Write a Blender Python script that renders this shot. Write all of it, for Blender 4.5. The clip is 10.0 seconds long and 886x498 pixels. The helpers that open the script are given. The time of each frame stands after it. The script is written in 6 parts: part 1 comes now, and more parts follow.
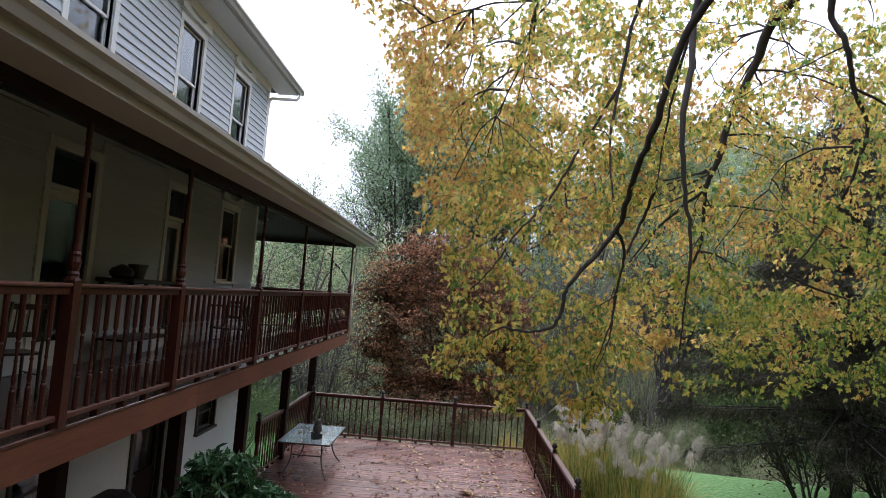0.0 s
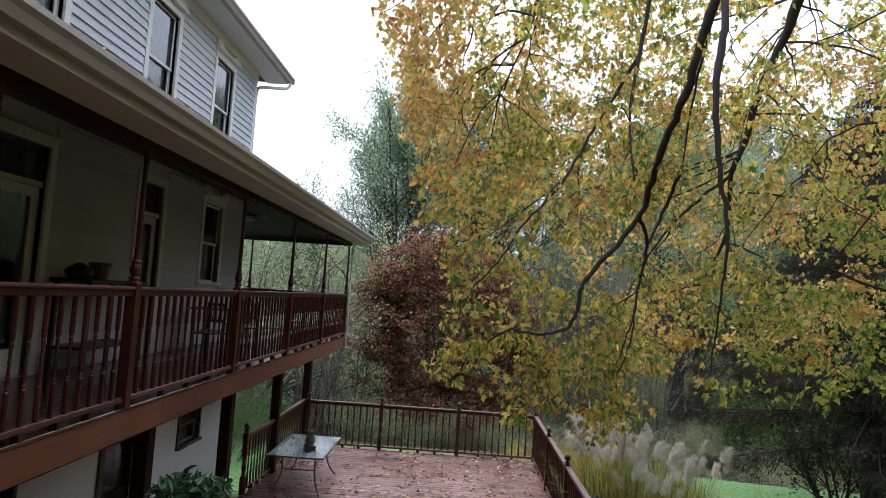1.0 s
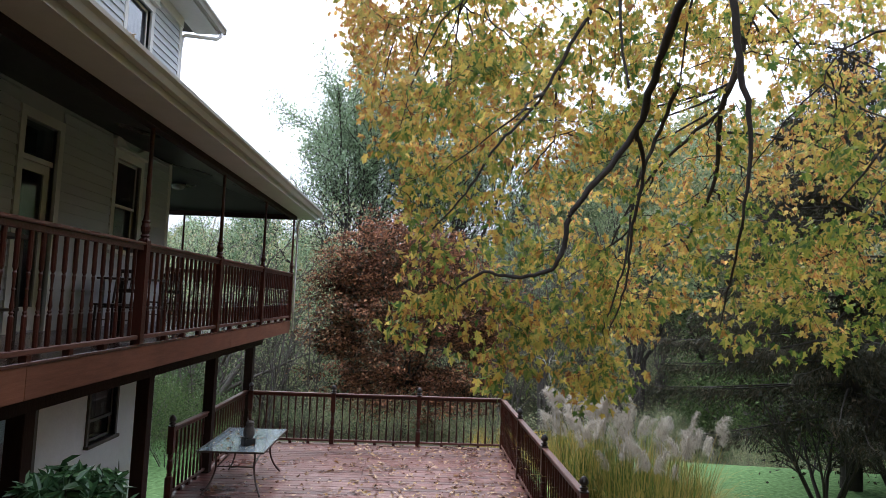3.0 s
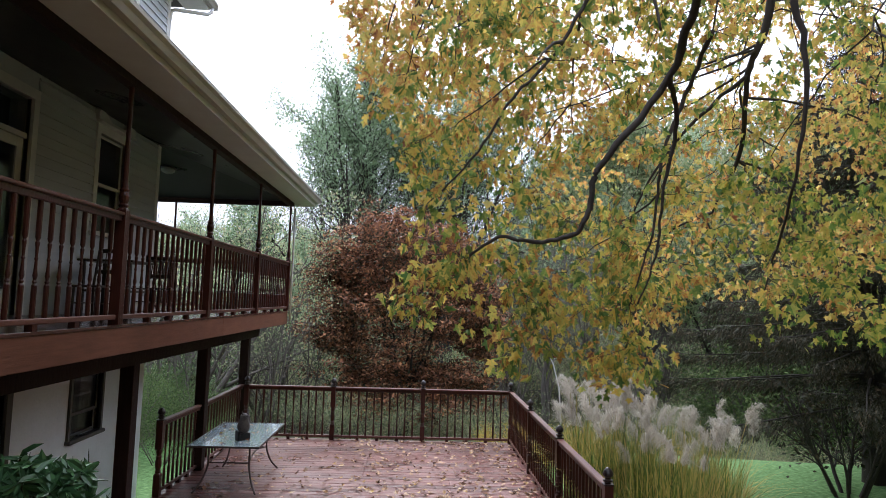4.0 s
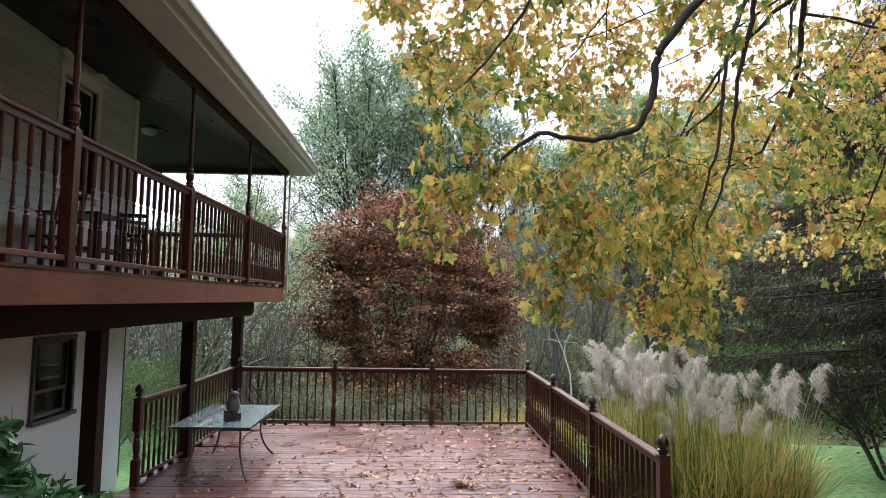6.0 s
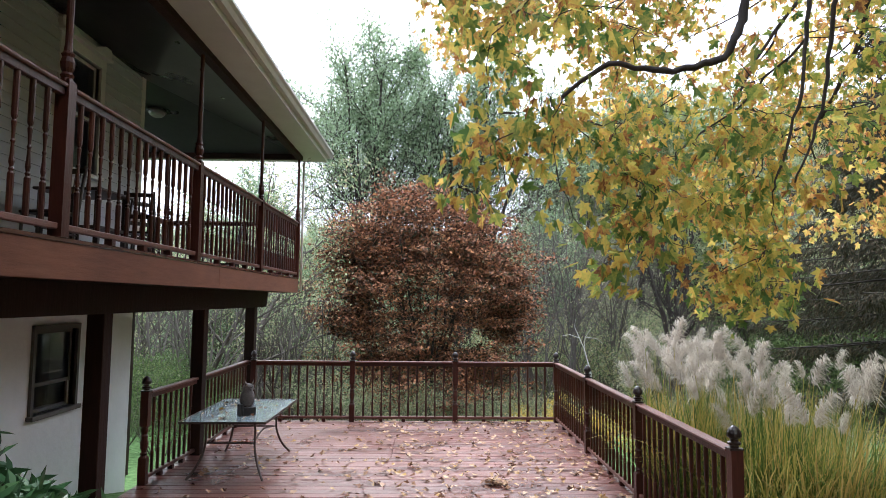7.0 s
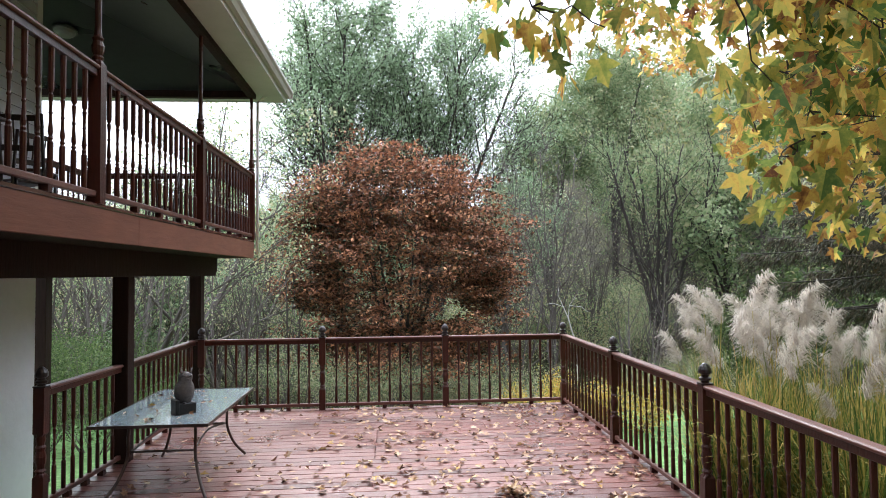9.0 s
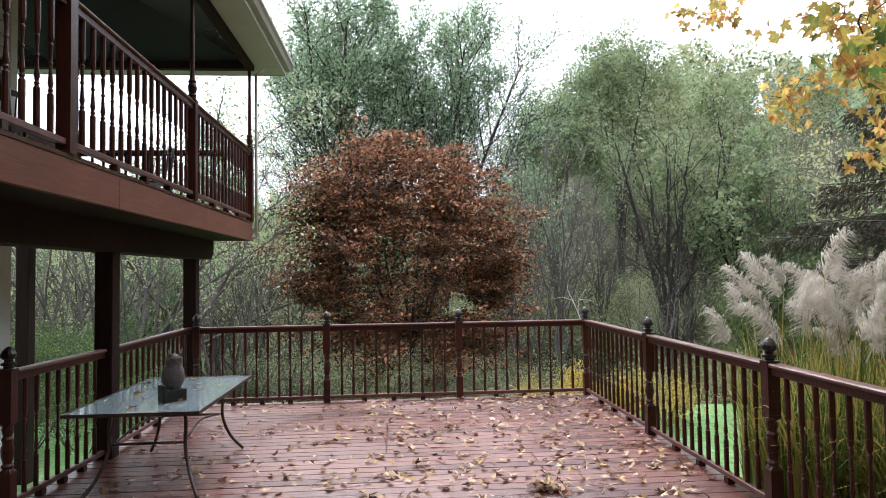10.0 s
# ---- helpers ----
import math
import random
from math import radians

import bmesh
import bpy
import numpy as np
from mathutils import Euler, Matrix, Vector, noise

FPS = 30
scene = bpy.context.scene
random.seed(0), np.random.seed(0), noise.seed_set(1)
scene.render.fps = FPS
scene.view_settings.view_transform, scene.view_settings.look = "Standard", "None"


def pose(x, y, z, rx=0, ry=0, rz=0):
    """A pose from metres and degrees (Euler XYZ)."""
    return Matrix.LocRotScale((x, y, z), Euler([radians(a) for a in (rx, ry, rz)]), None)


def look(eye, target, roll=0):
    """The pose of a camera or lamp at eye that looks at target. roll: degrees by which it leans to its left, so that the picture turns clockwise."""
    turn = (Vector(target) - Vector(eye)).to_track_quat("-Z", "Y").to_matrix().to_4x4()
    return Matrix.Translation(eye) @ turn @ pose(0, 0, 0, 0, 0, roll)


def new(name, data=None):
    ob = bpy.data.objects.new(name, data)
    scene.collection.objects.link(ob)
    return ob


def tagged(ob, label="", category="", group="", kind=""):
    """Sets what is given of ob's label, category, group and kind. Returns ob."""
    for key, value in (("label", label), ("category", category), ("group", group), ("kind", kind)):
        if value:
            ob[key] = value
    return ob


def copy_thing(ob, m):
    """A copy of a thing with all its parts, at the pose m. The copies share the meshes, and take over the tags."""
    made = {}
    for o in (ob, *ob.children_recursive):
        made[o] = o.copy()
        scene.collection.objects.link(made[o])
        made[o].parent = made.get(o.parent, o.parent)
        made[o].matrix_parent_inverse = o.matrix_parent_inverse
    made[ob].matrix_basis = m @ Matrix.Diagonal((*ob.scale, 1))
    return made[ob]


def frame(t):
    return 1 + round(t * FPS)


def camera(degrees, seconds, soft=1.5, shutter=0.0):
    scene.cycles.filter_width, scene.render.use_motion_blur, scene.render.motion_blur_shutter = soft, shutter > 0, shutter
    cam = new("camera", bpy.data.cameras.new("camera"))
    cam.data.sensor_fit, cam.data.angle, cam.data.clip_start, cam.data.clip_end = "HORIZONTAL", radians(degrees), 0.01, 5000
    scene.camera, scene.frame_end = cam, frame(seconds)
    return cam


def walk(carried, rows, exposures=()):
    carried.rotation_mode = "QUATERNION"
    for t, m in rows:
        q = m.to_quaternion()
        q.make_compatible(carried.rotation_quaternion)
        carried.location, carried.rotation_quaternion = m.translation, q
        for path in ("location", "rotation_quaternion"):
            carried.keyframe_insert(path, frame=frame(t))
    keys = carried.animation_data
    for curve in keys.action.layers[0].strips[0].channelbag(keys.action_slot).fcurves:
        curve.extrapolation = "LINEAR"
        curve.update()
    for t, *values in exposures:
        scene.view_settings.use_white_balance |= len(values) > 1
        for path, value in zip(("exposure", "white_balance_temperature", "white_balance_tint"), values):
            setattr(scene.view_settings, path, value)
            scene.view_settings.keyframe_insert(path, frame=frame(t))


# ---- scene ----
cam = camera(69.9, 10.0, 0.5)
PATH = [
    (0, (0.315, 0.114, 3.735), (0.263, 2.108, 3.882), 4.3),
    (0.5, (0.307, 0.639, 3.713), (0.228, 2.633, 3.86), 4.0),
    (1, (0.353, 1.064, 3.708), (0.289, 3.057, 3.858), 3.7),
    (1.5, (0.374, 1.421, 3.623), (0.233, 3.41, 3.77), 3.6),
    (2, (0.363, 1.772, 3.484), (0.266, 3.764, 3.634), 3.2),
    (2.5, (0.371, 2.133, 3.298), (0.299, 4.126, 3.452), 2.9),
    (3, (0.344, 2.478, 3.138), (0.42, 4.47, 3.299), 2.2),
    (3.2, (0.337, 2.609, 3.081), (0.414, 4.601, 3.242), 2.1),
    (4.3, (0.255, 3.3, 2.79), (0.332, 5.291, 2.953), 1.6),
    (4.5, (0.233, 3.415, 2.72), (0.309, 5.407, 2.881), 1.5),
    (5, (0.209, 3.748, 2.565), (0.283, 5.741, 2.724), 1.3),
    (5.5, (0.208, 3.991, 2.423), (0.256, 5.984, 2.582), 1.1),
    (5.7, (0.204, 4.087, 2.406), (0.287, 6.079, 2.565), 1.0),
    (6.8, (0.048, 4.737, 2.179), (0.091, 6.73, 2.346), 0.4),
    (7, (-0.006, 4.881, 2.157), (0.038, 6.874, 2.318), 0.5),
    (7.5, (-0.031, 5.347, 2.027), (0.004, 7.34, 2.188), 0.4),
    (8, (-0.111, 5.825, 2.057), (-0.009, 7.816, 2.214), -0.1),
    (8.5, (-0.159, 6.359, 2.034), (-0.013, 8.352, 2.115), -0.5),
    (9, (-0.263, 6.763, 2.005), (-0.111, 8.756, 2.081), -0.6),
    (9.5, (-0.294, 7.098, 1.838), (-0.134, 9.091, 1.917), -0.7),
    (10, (-0.383, 7.467, 1.731), (-0.234, 9.46, 1.811), -0.9),
]
EXPOSURES = [(0, 0.95, 6050, 13), (1.5, 0.84, 6050, 13), (3.0, 1.0, 6050, 13), (4.5, 1.22, 6100, 13), (5.5, 1.42, 6150, 13), (7.5, 1.70, 6200, 12), (8.5, 1.74, 6250, 12), (9.2, 1.70, 6250, 12), (10.0, 1.46, 6300, 12)]
walk(cam, [(t, look(eye, target, roll)) for t, eye, target, roll in PATH], EXPOSURES)

# ---- world, sky light ----
world = bpy.data.worlds.new("overcast_sky")
scene.world = world
world.use_nodes = True
wn, wl = world.node_tree.nodes, world.node_tree.links
wn.clear()
sky = wn.new("ShaderNodeTexSky")
sky.sky_type, sky.sun_disc = "NISHITA", False
sky.sun_elevation, sky.sun_rotation = radians(46), radians(-6)
sky.air_density, sky.dust_density, sky.ozone_density = 1.0, 6.0, 1.0
grey = wn.new("ShaderNodeHueSaturation")
grey.inputs["Saturation"].default_value = 0.12
veil = wn.new("ShaderNodeMixRGB")
veil.inputs["Fac"].default_value = 0.6
veil.inputs["Color2"].default_value = (12.4, 13.5, 15.6, 1)
back = wn.new("ShaderNodeBackground")
back.inputs["Strength"].default_value = 0.12
wout = wn.new("ShaderNodeOutputWorld")
wl.new(sky.outputs[0], grey.inputs["Color"])
wl.new(grey.outputs[0], veil.inputs["Color1"])
wl.new(veil.outputs[0], back.inputs["Color"])
# overcast: over four times as bright overhead as at the horizon
place = wn.new("ShaderNodeTexCoord")
parts = wn.new("ShaderNodeSeparateXYZ")
grade = wn.new("ShaderNodeMapRange")
grade.inputs["To Min"].default_value, grade.inputs["To Max"].default_value = 0.34, 1.50
power = wn.new("ShaderNodeMath")
power.operation = "MULTIPLY"
power.inputs[1].default_value = back.inputs["Strength"].default_value
wl.new(place.outputs["Generated"], parts.inputs[0])
wl.new(parts.outputs["Z"], grade.inputs["Value"])
wl.new(grade.outputs[0], power.inputs[0])
wl.new(power.outputs[0], back.inputs["Strength"])
wl.new(back.outputs[0], wout.inputs["Surface"])
sun = new("sun", bpy.data.lights.new("sun", "SUN"))
sun.data.energy, sun.data.angle, sun.data.color = 0.7, radians(25), (1.0, 0.985, 0.97)
sun.matrix_world = look((0, 0, 30), (2, -20, 30 - 21))


# ---- materials ----
def shade(name, dark, light, size=6.0, rough=0.6, bump=0.15, stretch=(1, 1, 1), spread=0.0, metal=0.0,
          blotch=0.5, gloss_wear=0.1, leafy=0.0, island=False, ramp=None, spec=0.5):
    """A procedural surface: fine grain, broad stains, relief, and a shift of tone from piece to piece."""
    m = bpy.data.materials.new(name)
    m.use_nodes = True
    n, l = m.node_tree.nodes, m.node_tree.links
    n.clear()
    out = n.new("ShaderNodeOutputMaterial")
    geo = n.new("ShaderNodeNewGeometry")
    mapping = n.new("ShaderNodeMapping")
    mapping.inputs["Scale"].default_value = stretch
    l.new(geo.outputs["Position"], mapping.inputs["Vector"])
    fine = n.new("ShaderNodeTexNoise")
    fine.inputs["Scale"].default_value, fine.inputs["Detail"].default_value = size, 6
    fine.inputs["Roughness"].default_value = 0.65
    l.new(mapping.outputs[0], fine.inputs["Vector"])
    broad = n.new("ShaderNodeTexNoise")
    broad.inputs["Scale"].default_value, broad.inputs["Detail"].default_value = size * 0.11, 3
    l.new(geo.outputs["Position"], broad.inputs["Vector"])
    mixv = n.new("ShaderNodeMath")
    mixv.operation = "MULTIPLY_ADD"
    l.new(broad.outputs["Fac"], mixv.inputs[0])
    mixv.inputs[1].default_value = blotch
    scaled = n.new("ShaderNodeMath")
    scaled.operation = "MULTIPLY"
    l.new(fine.outputs["Fac"], scaled.inputs[0])
    scaled.inputs[1].default_value = 1.0 - blotch
    l.new(scaled.outputs[0], mixv.inputs[2])
    value = mixv.outputs[0]
    if spread:
        if island:
            rnd = geo.outputs["Random Per Island"]
        else:
            rnd = n.new("ShaderNodeObjectInfo").outputs["Random"]
        add = n.new("ShaderNodeMath")
        add.operation = "MULTIPLY_ADD"
        l.new(rnd, add.inputs[0])
        add.inputs[1].default_value = spread
        off = n.new("ShaderNodeMath")
        off.operation = "SUBTRACT"
        l.new(value, off.inputs[0])
        off.inputs[1].default_value = spread * 0.5
        l.new(off.outputs[0], add.inputs[2])
        value = add.outputs[0]
    cr = n.new("ShaderNodeValToRGB")
    stops = ramp or [(0.28, dark), (0.72, light)]
    while len(cr.color_ramp.elements) < len(stops):
        cr.color_ramp.elements.new(0.5)
    for e, (p, c) in zip(cr.color_ramp.elements, stops):
        e.position, e.color = p, (*c, 1)
    l.new(value, cr.inputs["Fac"])
    if leafy:
        diff, trans = n.new("ShaderNodeBsdfPrincipled"), n.new("ShaderNodeBsdfTranslucent")
        diff.inputs["Roughness"].default_value = rough
        diff.inputs["Specular IOR Level"].default_value = 0.24 * spec
        l.new(cr.outputs[0], diff.inputs["Base Color"])
        l.new(cr.outputs[0], trans.inputs["Color"])
        mx = n.new("ShaderNodeMixShader")
        mx.inputs[0].default_value = leafy
        l.new(diff.outputs[0], mx.inputs[1])
        l.new(trans.outputs[0], mx.inputs[2])
        l.new(mx.outputs[0], out.inputs["Surface"])
        return m
    b = n.new("ShaderNodeBsdfPrincipled")
    l.new(cr.outputs[0], b.inputs["Base Color"])
    b.inputs["Metallic"].default_value = metal
    b.inputs["Specular IOR Level"].default_value = spec
    rr = n.new("ShaderNodeMapRange")
    rr.inputs["To Min"].default_value, rr.inputs["To Max"].default_value = rough - gloss_wear, rough + gloss_wear
    l.new(broad.outputs["Fac"], rr.inputs["Value"])
    l.new(rr.outputs[0], b.inputs["Roughness"])
    if bump:
        bp = n.new("ShaderNodeBump")
        bp.inputs["Strength"].default_value, bp.inputs["Distance"].default_value = bump, 0.02
        l.new(fine.outputs["Fac"], bp.inputs["Height"])
        l.new(bp.outputs[0], b.inputs["Normal"])
    l.new(b.outputs[0], out.inputs["Surface"])
    return m


M_BOARD = shade("deck_stain", (0.075, 0.023, 0.017), (0.205, 0.078, 0.060), 9, 0.32, 0.3, (0.25, 4, 4), 0.35, gloss_wear=0.2)
M_RAIL = shade("rail_stain", (0.024, 0.007, 0.005), (0.078, 0.020, 0.013), 14, 0.38, 0.2, (3, 3, 0.4), 0.2, spec=0.3)
M_CAP = shade("rail_cap_stain", (0.068, 0.022, 0.015), (0.155, 0.062, 0.044), 14, 0.40, 0.25, (3, 0.5, 3), 0.2, spec=0.4)
M_FASCIA = shade("fascia_stain", (0.098, 0.035, 0.020), (0.215, 0.086, 0.050), 9, 0.6, 0.2, (3, 0.3, 3), 0.1, spec=0.2)
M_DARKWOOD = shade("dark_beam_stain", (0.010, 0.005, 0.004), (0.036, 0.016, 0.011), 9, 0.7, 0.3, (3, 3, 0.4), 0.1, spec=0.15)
M_FINIAL = shade("finial_paint", (0.010, 0.006, 0.006), (0.03, 0.015, 0.013), 20, 0.35, 0.1)
M_SIDING = shade("siding_paint", (0.44, 0.465, 0.505), (0.55, 0.57, 0.60), 5, 0.8, 0.08, (1, 0.3, 3), 0.12, spec=0.15)
M_TRIM = shade("trim_paint", (0.60, 0.60, 0.60), (0.76, 0.75, 0.73), 8, 0.7, 0.08, spec=0.2)
M_STUCCO = shade("white_stucco", (0.76, 0.78, 0.79), (0.88, 0.90, 0.91), 11, 0.85, 0.35, blotch=0.6)
# soffit grey raised to take in the lens flare along the eave
M_SOFFIT = shade("flare_pale_soffit_paint", (0.40, 0.39, 0.38), (0.52, 0.51, 0.50), 4, 0.6, 0.05)
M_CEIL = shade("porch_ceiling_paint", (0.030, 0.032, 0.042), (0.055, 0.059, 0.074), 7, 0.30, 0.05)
M_GUTTER = shade("gutter_enamel", (0.32, 0.30, 0.275), (0.46, 0.435, 0.40), 4, 0.4, 0.05)
M_SHINGLE = shade("roof_shingle", (0.05, 0.045, 0.045), (0.12, 0.11, 0.10), 20, 0.9, 0.4)
M_FLOORGREY = shade("wet_porch_floor_stain", (0.05, 0.02, 0.016), (0.11, 0.045, 0.036), 9, 0.16, 0.10, (4, 0.3, 4))
M_IRON = shade("black_metal", (0.012, 0.012, 0.013), (0.035, 0.034, 0.034), 20, 0.45, 0.1, metal=0.3)
M_BRONZE = shade("table_metal", (0.045, 0.030, 0.024), (0.10, 0.075, 0.065), 30, 0.4, 0.1, metal=0.4)
M_OWL = shade("owl_plastic", (0.020, 0.017, 0.017), (0.13, 0.11, 0.10), 34, 0.6, 0.5, (1, 1, 1.6))
M_BARK = shade("grey_bark", (0.058, 0.047, 0.040), (0.155, 0.135, 0.115), 14, 0.9, 0.6, (2, 2, 0.4))
M_DARKBARK = shade("dark_bark", (0.016, 0.012, 0.010), (0.055, 0.042, 0.034), 14, 0.85, 0.6, (2, 2, 0.4))
M_WHITEBARK = shade("pale_bark", (0.35, 0.34, 0.32), (0.60, 0.58, 0.55), 14, 0.85, 0.4)


def glass(name, tint, rough=0.03, mixed=0.0):
    m = bpy.data.materials.new(name)
    m.use_nodes = True
    b = m.node_tree.nodes["Principled BSDF"]
    b.inputs["Base Color"].default_value = (*tint, 1)
    b.inputs["Transmission Weight"].default_value = 1.0 - mixed
    b.inputs["Roughness"].default_value = rough
    b.inputs["IOR"].default_value = 1.5
    return m


M_PANE = glass("window_glass", (0.6, 0.66, 0.7))
# part of the mirrored sky is put into this pale blue tint
M_TABLEGLASS = glass("wet_pebbled_sky_tint_glass", (0.55, 0.66, 0.68), 0.06, 0.35)
# the dark of unlit rooms is put into this colour
M_ROOM = shade("unlit_room_plaster", (0.03, 0.03, 0.03), (0.06, 0.06, 0.06), 3, 0.9, 0)
# blue-grey of the sky mirrored in the panes, put into the curtain's colour
M_CURTAIN = shade("sky_reflection_curtain", (0.075, 0.095, 0.115), (0.13, 0.155, 0.175), 9, 0.9, 0.3, (1, 6, 0.2))


# ---- mesh helpers ----
def mesh_of(name, verts, faces, material, smooth=False):
    me = bpy.data.meshes.new(name)
    me.from_pydata([tuple(v) for v in verts], [], faces)
    if material:
        me.materials.append(material)
    if smooth:
        me.polygons.foreach_set("use_smooth", [True] * len(me.polygons))
    me.update()
    return me


def big_mesh(name, verts, loops_per_face, faces, material, smooth=False):
    """A mesh from arrays, with equal corner counts in all faces."""
    verts, faces = np.asarray(verts, np.float32), np.asarray(faces, np.int32)
    me = bpy.data.meshes.new(name)
    me.vertices.add(len(verts))
    me.vertices.foreach_set("co", verts.ravel())
    me.loops.add(faces.size)
    me.loops.foreach_set("vertex_index", faces.ravel())
    me.polygons.add(len(faces))
    me.polygons.foreach_set("loop_start", np.arange(0, faces.size, loops_per_face, dtype=np.int32))
    if smooth:
        me.polygons.foreach_set("use_smooth", np.ones(len(faces), bool))
    me.materials.append(material)
    me.update(calc_edges=True)
    return me


def part(name, data, material, parent, label="", at=None):
    """Links a bmesh, or a mesh, as one object under a thing or a part."""
    if isinstance(data, bmesh.types.BMesh):
        me = bpy.data.meshes.new(name)
        data.to_mesh(me)
        data.free()
        me.materials.append(material)
    else:
        me = data
    ob = new(name, me)
    if parent:
        ob.parent = parent
    if at is not None:
        ob.matrix_basis = at if isinstance(at, Matrix) else Matrix.Translation(at)
    if label:
        tagged(ob, label)
    return ob


def thing(name, label, category, at=(0, 0, 0), group="", kind=""):
    ob = new(name)
    ob.empty_display_size = 0.1
    ob.matrix_basis = at if isinstance(at, Matrix) else Matrix.Translation(at)
    return tagged(ob, label, category, group, kind)


def box(x0, x1, y0, y1, z0, z1, bevel=0.0, bm=None):
    own = bm is None
    bm = bm or bmesh.new()
    vs = [bm.verts.new((x, y, z)) for x in (x0, x1) for y in (y0, y1) for z in (z0, z1)]
    fs = [bm.faces.new([vs[i] for i in f]) for f in
          ((0, 1, 3, 2), (4, 6, 7, 5), (0, 4, 5, 1), (2, 3, 7, 6), (0, 2, 6, 4), (1, 5, 7, 3))]
    if bevel:
        es = list({e for f in fs for e in f.edges})
        bmesh.ops.bevel(bm, geom=es, offset=bevel, segments=1, affect="EDGES")
    return bm


def lathe(profile, sides=10, squares=()):
    """A turned piece along z. profile: (z, half width); rows whose index is in squares are square."""
    bm = bmesh.new()
    rings = []
    for i, (z, r) in enumerate(profile):
        ring = []
        for k in range(sides):
            a = 2 * math.pi * (k + 0.5) / sides
            c, s = math.cos(a), math.sin(a)
            q = r / max(abs(c), abs(s)) if i in squares else r
            ring.append(bm.verts.new((c * q, s * q, z)))
        rings.append(ring)
    for a, b in zip(rings, rings[1:]):
        for k in range(sides):
            bm.faces.new((a[k], a[(k + 1) % sides], b[(k + 1) % sides], b[k]))
    bm.faces.new(rings[0][::-1])
    bm.faces.new(rings[-1])
    return bm


def tube(points, radii, sides=6):
    """A bent round bar through the points."""
    vs, fs = [], []
    tube_into(vs, fs, points, radii, sides)
    me = bpy.data.meshes.new("bar")
    bm = bmesh.new()
    vv = [bm.verts.new(v) for v in vs]
    for f in fs:
        bm.faces.new([vv[i] for i in f])
    bm.faces.new([vv[i] for i in range(sides)][::-1])
    bm.faces.new([vv[i] for i in range(len(vv) - sides, len(vv))])
    bpy.data.meshes.remove(me)
    for f in bm.faces:
        f.smooth = True
    return bm


def tube_into(vs, fs, points, radii, sides):
    pts = [Vector(p) for p in points]
    base = len(vs)
    up = Vector((0.31, 0.17, 0.93)).normalized()
    for i, p in enumerate(pts):
        d = (pts[min(i + 1, len(pts) - 1)] - pts[max(i - 1, 0)]).normalized()
        u = d.cross(up)
        u = u.normalized() if u.length > 1e-3 else d.orthogonal().normalized()
        w = d.cross(u)
        r = radii[i] if hasattr(radii, "__len__") else radii
        for k in range(sides):
            a = 2 * math.pi * k / sides
            vs.append(p + (u * math.cos(a) + w * math.sin(a)) * r)
    for i in range(len(pts) - 1):
        for k in range(sides):
            a, b = base + i * sides + k, base + i * sides + (k + 1) % sides
            fs.append((a, b, b + sides, a + sides))


def strip_bars(profile, y0, y1):
    """A moulding of constant profile (x, z) run along y."""
    bm = bmesh.new()
    a = [bm.verts.new((x, y0, z)) for x, z in profile]
    b = [bm.verts.new((x, y1, z)) for x, z in profile]
    n = len(profile)
    for i in range(n):
        bm.faces.new((a[i], a[(i + 1) % n], b[(i + 1) % n], b[i]))
    bm.faces.new(a[::-1])
    bm.faces.new(b)
    bmesh.ops.recalc_face_normals(bm, faces=bm.faces)
    return bm

# ---- ground ----
def smooth(a, b, v):
    t = min(max((v - a) / (b - a), 0.0), 1.0)
    return t * t * (3 - 2 * t)


def ground_z(x, y):
    z = -0.32 - 0.68 * max(smooth(2.6, 5.0, x) * smooth(-6, 8, y), smooth(12.5, 16.5, y))
    z -= 2.6 * smooth(20.5, 29, y + 0.15 * x)
    bearing = 100 * x / max(y, 40)
    rise = 6 + 20 * smooth(10, 32, bearing)
    z += rise * smooth(36, 112, y) + 4 * smooth(112, 300, y)
    z += 5.0 * smooth(14, 40, x) * smooth(-20, 34, y)
    if y > 21:
        z += 0.25 * noise.noise((x * 0.23, y * 0.23, 0.0))
    return z


